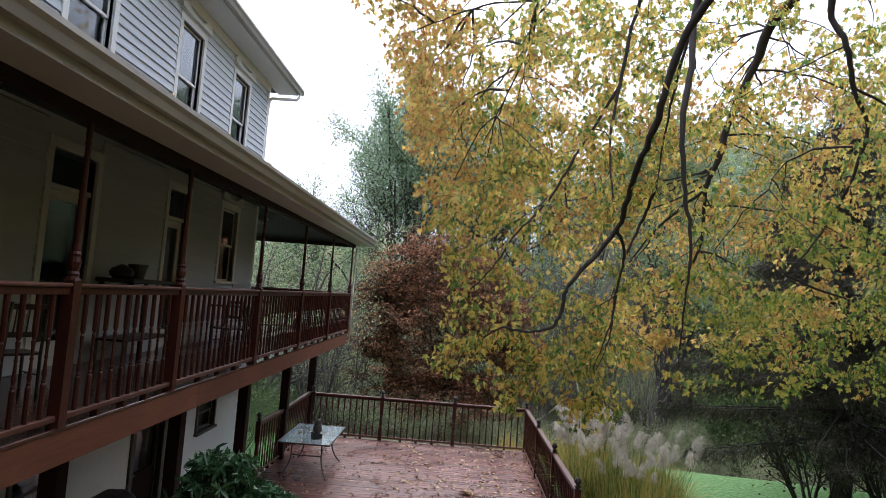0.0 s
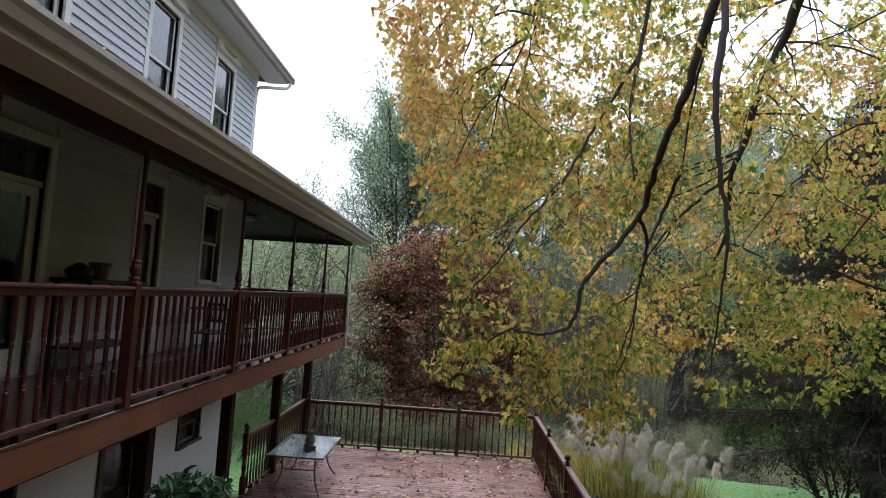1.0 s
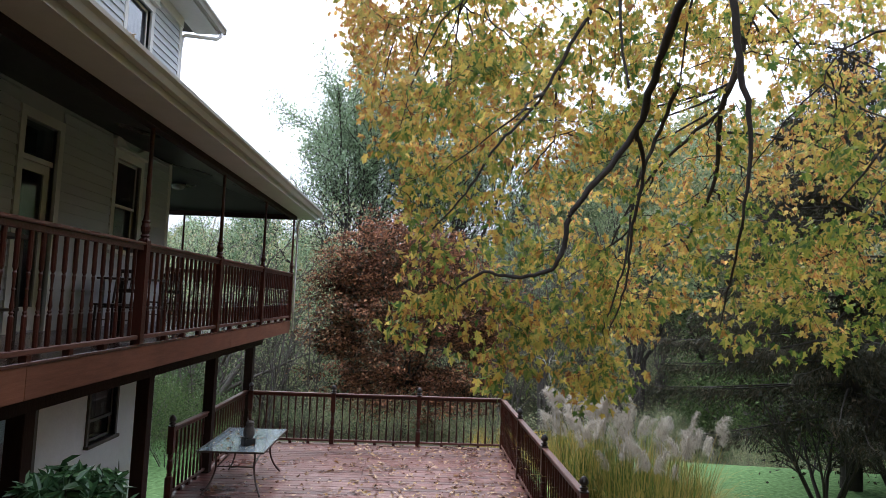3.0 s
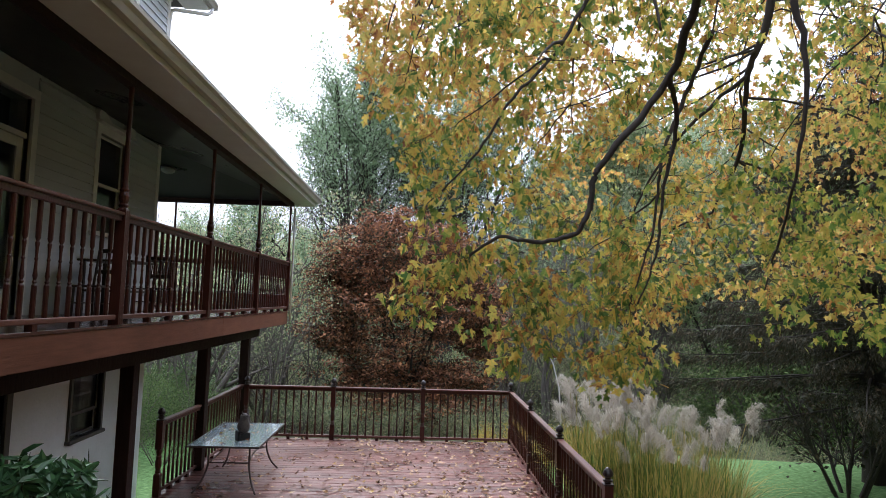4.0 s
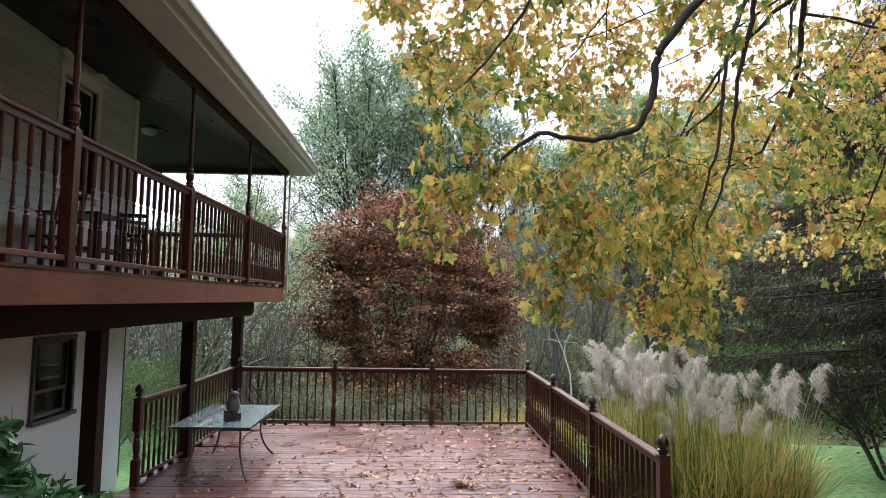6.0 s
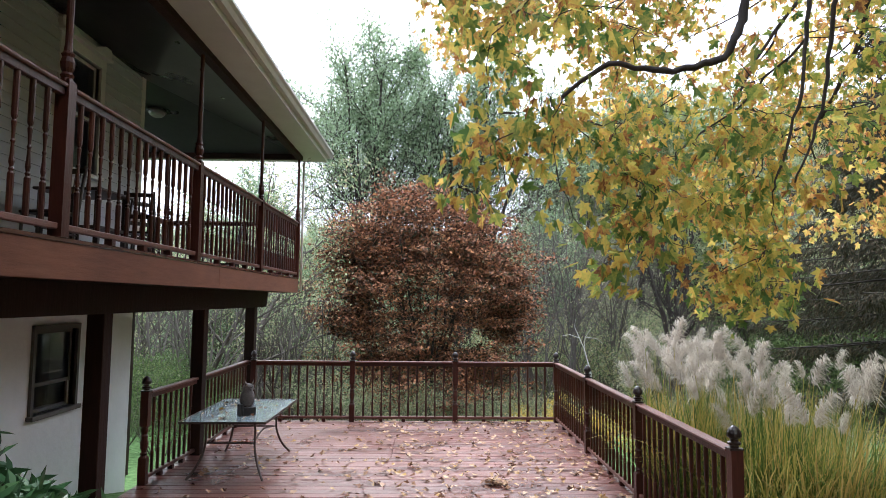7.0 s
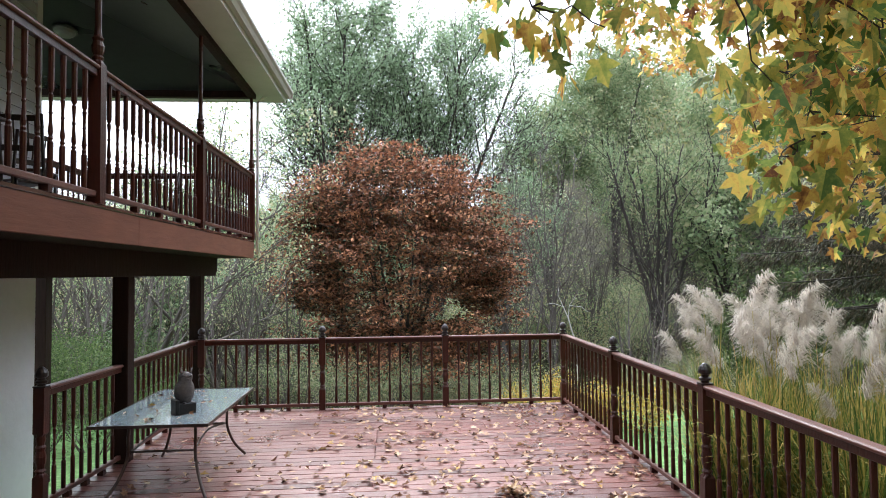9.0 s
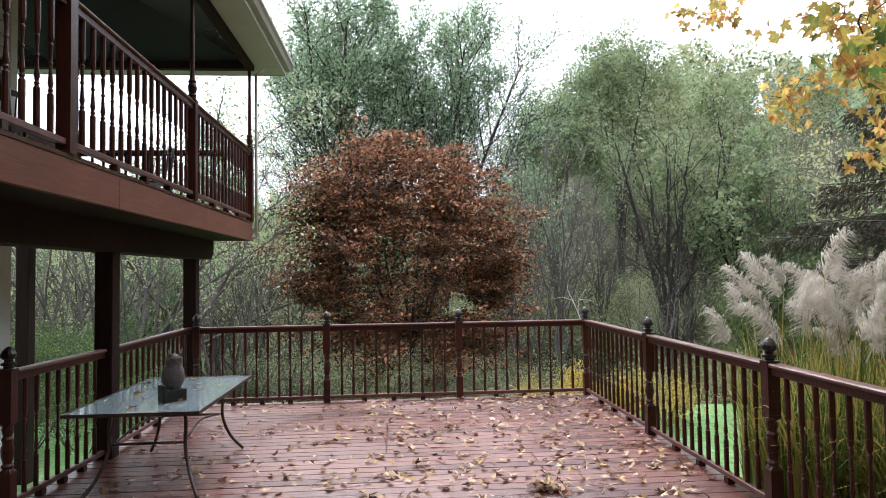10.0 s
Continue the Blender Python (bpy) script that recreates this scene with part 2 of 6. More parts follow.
def ground():
    steps = [-600, -300, -150, -80, -50, -36, -26] + [-20 + 0.8 * i for i in range(58)] + [28, 34, 42, 52, 66, 84, 120, 180, 300, 600]
    rows = [-400, -150, -60, -30, -16, -8] + [-4 + 0.8 * i for i in range(64)] + [48, 51, 55, 60, 66, 74, 84, 96, 112, 135, 170, 230, 330, 600, 1000]
    nx = len(steps)
    vs = [(x, y, ground_z(x, y)) for y in rows for x in steps]
    fs = [(j * nx + i, j * nx + i + 1, (j + 1) * nx + i + 1, (j + 1) * nx + i) for j in range(len(rows) - 1) for i in range(nx - 1)]
    m = bpy.data.materials.new("lawn_and_leaf_litter")
    m.use_nodes = True
    n, l = m.node_tree.nodes, m.node_tree.links
    b = n["Principled BSDF"]
    b.inputs["Roughness"].default_value = 0.95
    b.inputs["Specular IOR Level"].default_value = 0.1
    geo = n.new("ShaderNodeNewGeometry")
    fine, broad = n.new("ShaderNodeTexNoise"), n.new("ShaderNodeTexNoise")
    fine.inputs["Scale"].default_value, fine.inputs["Detail"].default_value = 9.0, 8
    broad.inputs["Scale"].default_value, broad.inputs["Detail"].default_value = 0.5, 4
    for t in (fine, broad):
        l.new(geo.outputs["Position"], t.inputs["Vector"])
    ramps = []
    for stops in ([(0.3, (0.075, 0.145, 0.050)), (0.55, (0.13, 0.235, 0.085)), (0.75, (0.21, 0.32, 0.14))],
                  [(0.3, (0.022, 0.022, 0.013)), (0.5, (0.055, 0.050, 0.028)), (0.62, (0.065, 0.078, 0.034)), (0.75, (0.115, 0.090, 0.05))],
                  [(0.3, (0.055, 0.036, 0.022)), (0.5, (0.115, 0.070, 0.036)), (0.7, (0.20, 0.115, 0.05))]):
        cr = n.new("ShaderNodeValToRGB")
        while len(cr.color_ramp.elements) < len(stops):
            cr.color_ramp.elements.new(0.5)
        for e, (p, c) in zip(cr.color_ramp.elements, stops):
            e.position, e.color = p, (*c, 1)
        l.new(fine.outputs["Fac"], cr.inputs["Fac"])
        ramps.append(cr)
    sep = n.new("ShaderNodeSeparateXYZ")
    l.new(geo.outputs["Position"], sep.inputs[0])
    wob = n.new("ShaderNodeMath")
    wob.operation = "MULTIPLY_ADD"
    l.new(broad.outputs["Fac"], wob.inputs[0])
    wob.inputs[1].default_value = 2.4
    l.new(sep.outputs["Y"], wob.inputs[2])
    edge = n.new("ShaderNodeMapRange")
    edge.inputs["From Min"].default_value, edge.inputs["From Max"].default_value = 21.6, 22.2
    l.new(wob.outputs[0], edge.inputs["Value"])
    drop = n.new("ShaderNodeMapRange")         # unseen ground up to the house, browned to cut green bounce light on the porch
    drop.inputs["From Min"].default_value, drop.inputs["From Max"].default_value = 13.5, 9.0
    drop.inputs["To Max"].default_value = 0.95
    l.new(wob.outputs[0], drop.inputs["Value"])
    cover = ramps[0].outputs[0]
    for where, ramp in ((edge, ramps[1]), (drop, ramps[2])):
        mix = n.new("ShaderNodeMixRGB")
        l.new(where.outputs[0], mix.inputs["Fac"])
        l.new(cover, mix.inputs["Color1"])
        l.new(ramp.outputs[0], mix.inputs["Color2"])
        cover = mix.outputs[0]
    l.new(cover, b.inputs["Base Color"])
    bp = n.new("ShaderNodeBump")
    bp.inputs["Strength"].default_value, bp.inputs["Distance"].default_value = 0.8, 0.06
    l.new(fine.outputs["Fac"], bp.inputs["Height"])
    l.new(bp.outputs[0], b.inputs["Normal"])
    me = mesh_of("ground", vs, fs, m, True)
    return tagged(new("ground", me), "green lawn that slopes down to leaf-strewn woodland", "ground", kind="structure")


ground()

# ---- house ----
WX, CORNER, BACK = -4.32, 14.28, -8.0       # face of the long wall, its far corner, its near end
FLOOR1, CEIL1 = 2.563, 5.44                 # porch floor, porch ceiling at the wall
EAVE2 = 8.28                                # soffit of the main roof
UPPER = [(4.2, 5.1), (6.97, 7.86), (9.75, 10.58), (12.14, 12.97)]
OPEN_UP = [(a, b, 6.10, 7.78) for a, b in UPPER]
OPEN_MID = [(4.2, 5.1, 3.15, 5.08), (7.02, 7.90, FLOOR1, 5.08), (9.92, 10.62, FLOOR1, 5.10), (12.2, 13.02, 3.70, 5.12)]
OPEN_LOW = [(7.0, 7.9, 0.85, 1.75), (9.66, 10.58, -0.32, 1.78), (11.98, 12.80, 0.86, 1.78)]


def wall_with_holes(name, label, x0, x1, y0, y1, z0, z1, holes, material):
    """A wall of real thickness along y, cut into blocks around its openings."""
    bm = bmesh.new()
    cuts = sorted({y0, y1, *[h[0] for h in holes], *[h[1] for h in holes]})
    for a, b in zip(cuts, cuts[1:]):
        hit = [h for h in holes if h[0] <= a + 1e-4 and h[1] >= b - 1e-4]
        if not hit:
            box(x0, x1, a, b, z0, z1, bm=bm)
            continue
        h = hit[0]
        if h[2] > z0 + 1e-3:
            box(x0, x1, a, b, z0, h[2], bm=bm)
        if h[3] < z1 - 1e-3:
            box(x0, x1, a, b, h[3], z1, bm=bm)
    bmesh.ops.remove_doubles(bm, verts=bm.verts, dist=1e-4)
    me = bpy.data.meshes.new(name)
    bm.to_mesh(me)
    bm.free()
    me.materials.append(material)
    return tagged(new(name, me), label, "wall", kind="structure")


wall_low = wall_with_holes("wall_basement", "white stuccoed basement wall under the balcony", WX - 0.3, WX, BACK, CORNER, -1.6, FLOOR1 - 0.25, OPEN_LOW, M_STUCCO)
wall_mid = wall_with_holes("wall_porch", "shaded white clapboard wall behind the balcony", WX - 0.25, WX, BACK, CORNER, FLOOR1 - 0.25, 5.75, OPEN_MID, M_SIDING)
wall_up = wall_with_holes("wall_upper", "light grey clapboard wall of the upper storey", WX - 0.25, WX, BACK, CORNER, 5.75, EAVE2 + 0.1, OPEN_UP, M_SIDING)

for nm, x0, x1, y0, y1, z0, z1 in (("wall_far_gable", WX - 9, WX - 0.3, CORNER - 0.25, CORNER, -1.6, EAVE2 + 0.1),
                                   ("wall_near_gable", WX - 9, WX - 0.3, BACK, BACK + 0.25, -1.6, EAVE2 + 0.1),
                                   ("wall_rear", WX - 9.25, WX - 9, BACK, CORNER, -1.6, EAVE2 + 0.1)):
    tagged(part(nm, box(x0, x1, y0, y1, z0, z1), M_SIDING, None), "light grey painted house wall", "wall", kind="structure")
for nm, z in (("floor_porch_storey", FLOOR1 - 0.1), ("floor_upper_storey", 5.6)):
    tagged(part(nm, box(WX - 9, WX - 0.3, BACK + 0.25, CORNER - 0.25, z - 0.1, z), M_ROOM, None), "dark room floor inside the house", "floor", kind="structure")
# an added partition close behind the windows, near-black like the floors, keeps the rooms dark
tagged(part("wall_inner", box(WX - 3.2, WX - 3.0, BACK + 0.25, CORNER - 0.25, -1.6, EAVE2), M_ROOM, None), "near-black inner wall added behind the windows", "wall", kind="structure")


# upper roof with soffit, frieze, gutter
def main_roof():
    x0, x1, y0, y1 = WX - 9.8, WX + 0.50, BACK - 0.6, CORNER + 0.72
    mid = (x0 + x1) / 2
    vs = [(x1, y0, EAVE2 + 0.12), (x1, y1, EAVE2 + 0.12), (mid, y1, EAVE2 + 3.2), (mid, y0, EAVE2 + 3.2), (x0, y0, EAVE2 + 0.12), (x0, y1, EAVE2 + 0.12),
          (x1, y0, EAVE2 + 0.02), (x1, y1, EAVE2 + 0.02), (x0, y0, EAVE2 + 0.02), (x0, y1, EAVE2 + 0.02)]
    fs = [(0, 1, 2, 3), (3, 2, 5, 4), (6, 8, 9, 7), (0, 6, 7, 1), (4, 5, 9, 8), (1, 7, 9, 5, 2), (0, 3, 4, 8, 6)]
    return tagged(new("main_roof", mesh_of("main_roof", vs, fs, M_SHINGLE)), "dark shingled main roof of the house", "roof", kind="structure")


main_roof()
tagged(part("soffit_upper", box(WX + 0.005, WX + 0.49, BACK - 0.6, CORNER + 0.70, EAVE2 - 0.02, EAVE2 + 0.015, 0.004), M_TRIM, None),
       "pale painted soffit under the main eave", "trim", kind="structure")
tagged(part("frieze_upper", box(WX + 0.004, WX + 0.05, BACK, CORNER + 0.02, EAVE2 - 0.20, EAVE2 - 0.024, 0.004), M_TRIM, None),
       "pale frieze board under the main eave", "trim", kind="structure")


def gutter(name, label, x, y0, y1, z, h, w):
    prof = [(x, z), (x + w * 0.55, z), (x + w * 0.75, z + h * 0.45), (x + w, z + h * 0.7), (x + w, z + h), (x + w - 0.012, z + h),
            (x + w - 0.02, z + h * 0.72), (x + w * 0.5, z + 0.015), (x + 0.01, z + 0.015), (x + 0.01, z + h), (x, z + h)]
    g = thing(name, label, "gutter")
    part("trough", strip_bars(prof, y0, y1), M_GUTTER, g)
    part("end_cap", box(x + 0.003, x + w - 0.004, y1 - 0.006, y1 + 0.003, z + 0.003, z + h - 0.004), M_GUTTER, g)
    y = y1 - 0.6
    while y > y0:
        part("hanger", box(x + 0.011, x + w - 0.013, y - 0.012, y + 0.012, z + h - 0.012, z + h - 0.006), M_GUTTER, g)
        y -= 0.9
    return g


gutter("eave_gutter", "pale metal gutter along the main roof eave", WX + 0.505, BACK - 0.6, CORNER + 0.74, EAVE2 - 0.01, 0.13, 0.12)
dsp = thing("downspout", "white downspout elbow from the upper gutter to the wall corner", "downspout")
part("pipe", tube([(WX + 0.56, CORNER + 0.62, EAVE2 - 0.02), (WX + 0.55, CORNER + 0.60, EAVE2 - 0.10), (WX + 0.50, CORNER + 0.55, EAVE2 - 0.17),
                   (WX + 0.06, CORNER + 0.12, EAVE2 - 0.30), (WX + 0.02, CORNER + 0.06, EAVE2 - 0.36)], 0.035, 8), M_TRIM, dsp)
part("pipe", tube([(WX + 0.02, CORNER + 0.06, EAVE2 - 0.36), (WX + 0.0, CORNER + 0.05, EAVE2 - 0.6), (WX + 0.0, CORNER + 0.05, 6.0)], 0.035, 8), M_TRIM, dsp)

# corner boards
for z0, z1 in ((5.76, EAVE2 - 0.2), (FLOOR1, 5.45)):
    tagged(part("corner_board", box(WX - 0.02, WX + 0.028, CORNER - 0.09, CORNER + 0.026, z0, z1, 0.004), M_TRIM, None), "white corner board of the house", "trim", kind="structure")


# windows and doors in the long wall
def window(name, label, y0, y1, z0, z1, head=True, split=0.5, frame_mat=None, sill=True, curtain=0.0, depth=0.07):
    fm = frame_mat or M_TRIM
    w = thing(name, label, "window", kind="structure")
    t = 0.105 if head else 0.05
    fr = bmesh.new()
    for a in ((y0 - t, y0, z0, z1), (y1, y1 + t, z0, z1)):
        box(WX - 0.05, WX + 0.035, *a, bm=fr)
    box(WX - 0.05, WX + 0.038, y0 - t, y1 + t, z1, z1 + t * 1.2, bm=fr)
    part("window_frame", fr, fm, w)
    if head:
        h, e, c = z1 + t * 1.2, (y1 - y0) / 2 + t + 0.04, (y0 + y1) / 2
        part("window_cap", box(WX, WX + 0.11, c - e, c + e, h, h + 0.035, 0.006), fm, w)
        prof = [(-e, 0), (e, 0), (e + .02, .10), (e - .05, .165), (e - .17, .13), (e * .34, .04), (-e * .34, .04), (.17 - e, .13), (.05 - e, .165), (-e - .02, .10)]
        vs = [(WX + x, c + y, h + 0.035 + z) for x in (0.0, 0.075) for y, z in prof]
        n = len(prof)
        part("window_head", mesh_of("window_head", vs, [tuple(range(n))[::-1], tuple(range(n, 2 * n))] + [(i, (i + 1) % n, (i + 1) % n + n, i + n) for i in range(n)], fm), None, w, "broken scroll pediment")
    if sill:
        part("window_sill", box(WX - 0.05, WX + 0.075, y0 - t - 0.02, y1 + t + 0.02, z0 - 0.05, z0, 0.006), fm, w)
    zm = z0 + (z1 - z0) * split
    for a, b, x in ((z0, zm + 0.02, WX - depth), (zm - 0.02, z1, WX - depth + 0.03)):
        sash = bmesh.new()
        s = 0.04
        box(x - 0.025, x, y0, y0 + s, a, b, bm=sash)
        box(x - 0.025, x, y1 - s, y1, a, b, bm=sash)
        box(x - 0.024, x - 0.001, y0 + s, y1 - s, a, a + s, bm=sash)
        box(x - 0.024, x - 0.001, y0 + s, y1 - s, b - s, b, bm=sash)
        so = part("sash", sash, fm, w)
        part("pane", box(x - 0.016, x - 0.010, y0 + s, y1 - s, a + s, b - s), M_PANE, so)
    if curtain:
        vs, fs = [], []
        n = 18
        for i in range(n + 1):
            y = y0 + (y1 - y0) * (i / n) * curtain
            x = WX - 0.126 + 0.016 * math.sin(i * 2.1)
            vs += [(x, y, z0), (x, y, z1)]
        fs = [(2 * i, 2 * i + 2, 2 * i + 3, 2 * i + 1) for i in range(n)]
        part("curtain", mesh_of("curtain", vs, fs, M_CURTAIN, True), None, w)
    return w


for i, (a, b, c, d) in enumerate(OPEN_UP):
    window("window_upper_%d" % (i + 1), "tall white-framed sash window, its curtain coloured like reflected sky", a, b, c, d, curtain=0.98)
for i in (0, 3):
    a, b, c, d = OPEN_MID[i]
    window("window_porch_%d" % (i + 1), "tall white-framed sash window opening on the balcony", a, b, c, d, curtain=0.0)
M_OLDTRIM = shade("dark_grey_frame", (0.07, 0.065, 0.06), (0.14, 0.13, 0.12), 9, 0.7, 0.2)
for i in (0, 2):
    a, b, c, d = OPEN_LOW[i]
    window("window_basement_%d" % (i + 1), "dark grey basement window", a, b, c, d, head=False, split=0.34, frame_mat=M_OLDTRIM)


def door(name, label, y0, y1, z0, z1, material, glazed, frame_mat):
    w = thing(name, label, "door", kind="structure")
    fr = bmesh.new()
    for a in ((y0 - 0.1, y0, z0, z1), (y1, y1 + 0.1, z0, z1)):
        box(WX - 0.05, WX + 0.04, *a, bm=fr)
    box(WX - 0.05, WX + 0.042, y0 - 0.1, y1 + 0.1, z1, z1 + 0.12, bm=fr)
    part("door_frame", fr, frame_mat, w)
    top = z0 + 2.06
    if top < z1 - 0.1:
        part("transom_bar", box(WX - 0.08, WX - 0.02, y0, y1, top, top + 0.06), frame_mat, w)
        part("transom_pane", box(WX - 0.062, WX - 0.056, y0, y1, top + 0.06, z1), M_PANE, w)
    leaf = bmesh.new()
    s = 0.11
    x0, x1 = WX - 0.10, WX - 0.06
    box(x0, x1, y0 + 0.003, y0 + s, z0 + 0.01, top - 0.004, bm=leaf)
    box(x0, x1, y1 - s, y1 - 0.003, z0 + 0.01, top - 0.004, bm=leaf)
    box(x0 + 0.001, x1 - 0.001, y0 + s, y1 - s, top - 0.004 - s, top - 0.004, bm=leaf)
    box(x0 + 0.001, x1 - 0.001, y0 + s, y1 - s, z0 + 0.01, z0 + (0.30 if glazed else 1.0), bm=leaf)
    lf = part("door_leaf", leaf, material, w)
    part("pane", box(x0 + 0.015, x0 + 0.021, y0 + s, y1 - s, z0 + (0.30 if glazed else 1.0), top - 0.004 - s), M_PANE, lf)
    part("door_handle", tube([(x1 + 0.0, y0 + 0.06, z0 + 1.0), (x1 + 0.05, y0 + 0.06, z0 + 1.0), (x1 + 0.05, y0 + 0.15, z0 + 1.0)], 0.011, 6), M_IRON, lf, "dark metal lever handle")
    return w


door("door_porch_near", "tall white-framed glazed door opening on the balcony", *OPEN_MID[1], M_TRIM, True, M_TRIM)
door("door_porch", "white glazed balcony door with a transom light", *OPEN_MID[2], M_TRIM, True, M_TRIM)
door("door_basement", "dark basement door in a grey frame", *OPEN_LOW[1], M_DARKWOOD, False, M_OLDTRIM)


# ---- balcony (porch storey) ----
BX, BY1, BY0 = -2.54, 17.06, -8.0           # line of the front posts, far post, near end
BXB = -5.0                                   # back line of the far, wrapped end
POSTS_Y = [17.06, 14.385, 11.79, 9.245, 6.62, 4.78, 2.2, -0.4, -3.0, -5.6]
floor_ob = tagged(part("balcony_floor", box(BX - 0.10 + 0.0, BX + 0.03, BY0, BY1 + 0.06, FLOOR1 - 0.030, FLOOR1, 0.004), M_FLOORGREY, None),
                  "wet brown edge board of the balcony floor", "floor", kind="structure")
# floor boards run across the balcony
fl = bmesh.new()
box(WX + 0.002, BX - 0.102, BY0, CORNER + 0.03, FLOOR1 - 0.034, FLOOR1 - 0.004, bm=fl)
box(BXB - 0.05, BX - 0.102, CORNER + 0.032, BY1 + 0.06, FLOOR1 - 0.034, FLOOR1 - 0.004, bm=fl)
tagged(part("balcony_floor_deck", fl, M_FLOORGREY, None), "dark red-brown balcony floor, wet and glossy", "floor", kind="structure")
band = thing("balcony_fascia", "wide brown-stained fascia board along the balcony edge", "fascia", kind="structure")
cuts = [BY0, -3.0, 2.2, 7.35, 12.55, BY1 + 0.075]
for a, b in zip(cuts, cuts[1:]):
    part("fascia_board", box(BX - 0.02, BX + 0.022, a + 0.0015, b - 0.0015, 2.276, FLOOR1 - 0.032, 0.004), M_FASCIA, band)
part("fascia_board", box(BXB - 0.06, BX - 0.022, BY1 + 0.032, BY1 + 0.072, 2.276, FLOOR1 - 0.032, 0.004), M_FASCIA, band)
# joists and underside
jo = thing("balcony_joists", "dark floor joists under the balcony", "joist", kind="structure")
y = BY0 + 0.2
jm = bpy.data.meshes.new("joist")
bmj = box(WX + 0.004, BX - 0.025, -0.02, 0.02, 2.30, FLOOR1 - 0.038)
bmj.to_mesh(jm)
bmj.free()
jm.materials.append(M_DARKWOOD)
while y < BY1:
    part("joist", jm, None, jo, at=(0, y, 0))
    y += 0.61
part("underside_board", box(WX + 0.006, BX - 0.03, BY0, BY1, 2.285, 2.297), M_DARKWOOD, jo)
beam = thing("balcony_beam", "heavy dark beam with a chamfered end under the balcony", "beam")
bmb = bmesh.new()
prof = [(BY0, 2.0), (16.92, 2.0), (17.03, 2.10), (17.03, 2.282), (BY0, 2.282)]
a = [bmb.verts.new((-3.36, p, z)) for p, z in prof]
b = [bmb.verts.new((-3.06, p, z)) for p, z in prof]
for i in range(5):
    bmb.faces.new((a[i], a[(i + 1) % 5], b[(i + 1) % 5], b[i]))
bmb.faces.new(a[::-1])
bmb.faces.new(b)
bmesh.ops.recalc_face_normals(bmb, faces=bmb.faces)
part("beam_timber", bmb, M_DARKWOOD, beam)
# posts take the near-black stain to paint in the shade below the balcony
t_post = thing("support_post", "square timber post holding up the balcony, shade put into its dark stain", "post", (-5.42, 16.52, 0), group="balcony support posts")
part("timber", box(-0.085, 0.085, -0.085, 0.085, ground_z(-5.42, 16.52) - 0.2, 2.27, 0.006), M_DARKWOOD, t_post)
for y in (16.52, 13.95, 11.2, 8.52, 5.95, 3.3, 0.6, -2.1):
    sp = thing("support_post", "square timber post holding up the balcony, shade put into its dark stain", "post", (-3.22, y, 0), group="balcony support posts")
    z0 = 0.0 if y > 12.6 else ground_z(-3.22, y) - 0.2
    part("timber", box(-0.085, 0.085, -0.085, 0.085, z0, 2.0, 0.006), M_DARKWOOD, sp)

# turned columns
COL = [(0, .047), (1.02, .047), (1.08, .047), (1.11, .036), (1.13, .046), (1.15, .032), (1.18, .044), (1.22, .048), (1.26, .036), (1.28, .045), (1.30, .031),
       (1.36, .024), (1.60, .026), (1.90, .022), (2.10, .019), (2.12, .026), (2.14, .020), (2.18, .024), (2.285, .024)]
col_bm = lathe(COL, 12, (0, 1, 2))
col_me = bpy.data.meshes.new("turned_column")
col_bm.to_mesh(col_me)
col_bm.free()
col_me.materials.append(M_RAIL)
for y in POSTS_Y:
    c = thing("balcony_column", "turned dark-stained wooden porch column", "column", (BX, y, FLOOR1), group="balcony columns")
    part("shaft", col_me, None, c)
c = thing("balcony_column", "turned dark-stained wooden porch column", "column", (BXB, 17.0, FLOOR1), group="balcony columns")
part("shaft", col_me, None, c)


# ---- railings ----
def baluster_mesh(h, w, material):
    r = w / 2
    prof = [(0, r), (0.30 * h, r), (0.315 * h, r * .62), (0.33 * h, r * .95), (0.345 * h, r * .6), (0.38 * h, r * .98), (0.42 * h, r * .72), (0.50 * h, r * .52),
            (0.515 * h, r * .8), (0.53 * h, r * .52), (0.60 * h, r * .66), (0.645 * h, r * .9), (0.66 * h, r * .55), (0.675 * h, r * .9), (0.69 * h, r), (h, r)]
    bm = lathe(prof, 8, (0, 1, 14, 15))
    me = bpy.data.meshes.new("baluster")
    bm.to_mesh(me)
    bm.free()
    me.materials.append(material)
    return me


BAL = baluster_mesh(0.925, 0.036, M_RAIL)
BLOCK = mesh_of("rail_block", [(x, y, z) for x in (-.03, .03) for y in (-.03, .03) for z in (0, .05)],
                [(0, 1, 3, 2), (4, 6, 7, 5), (0, 4, 5, 1), (2, 3, 7, 6), (0, 2, 6, 4), (1, 5, 7, 3)], M_RAIL)


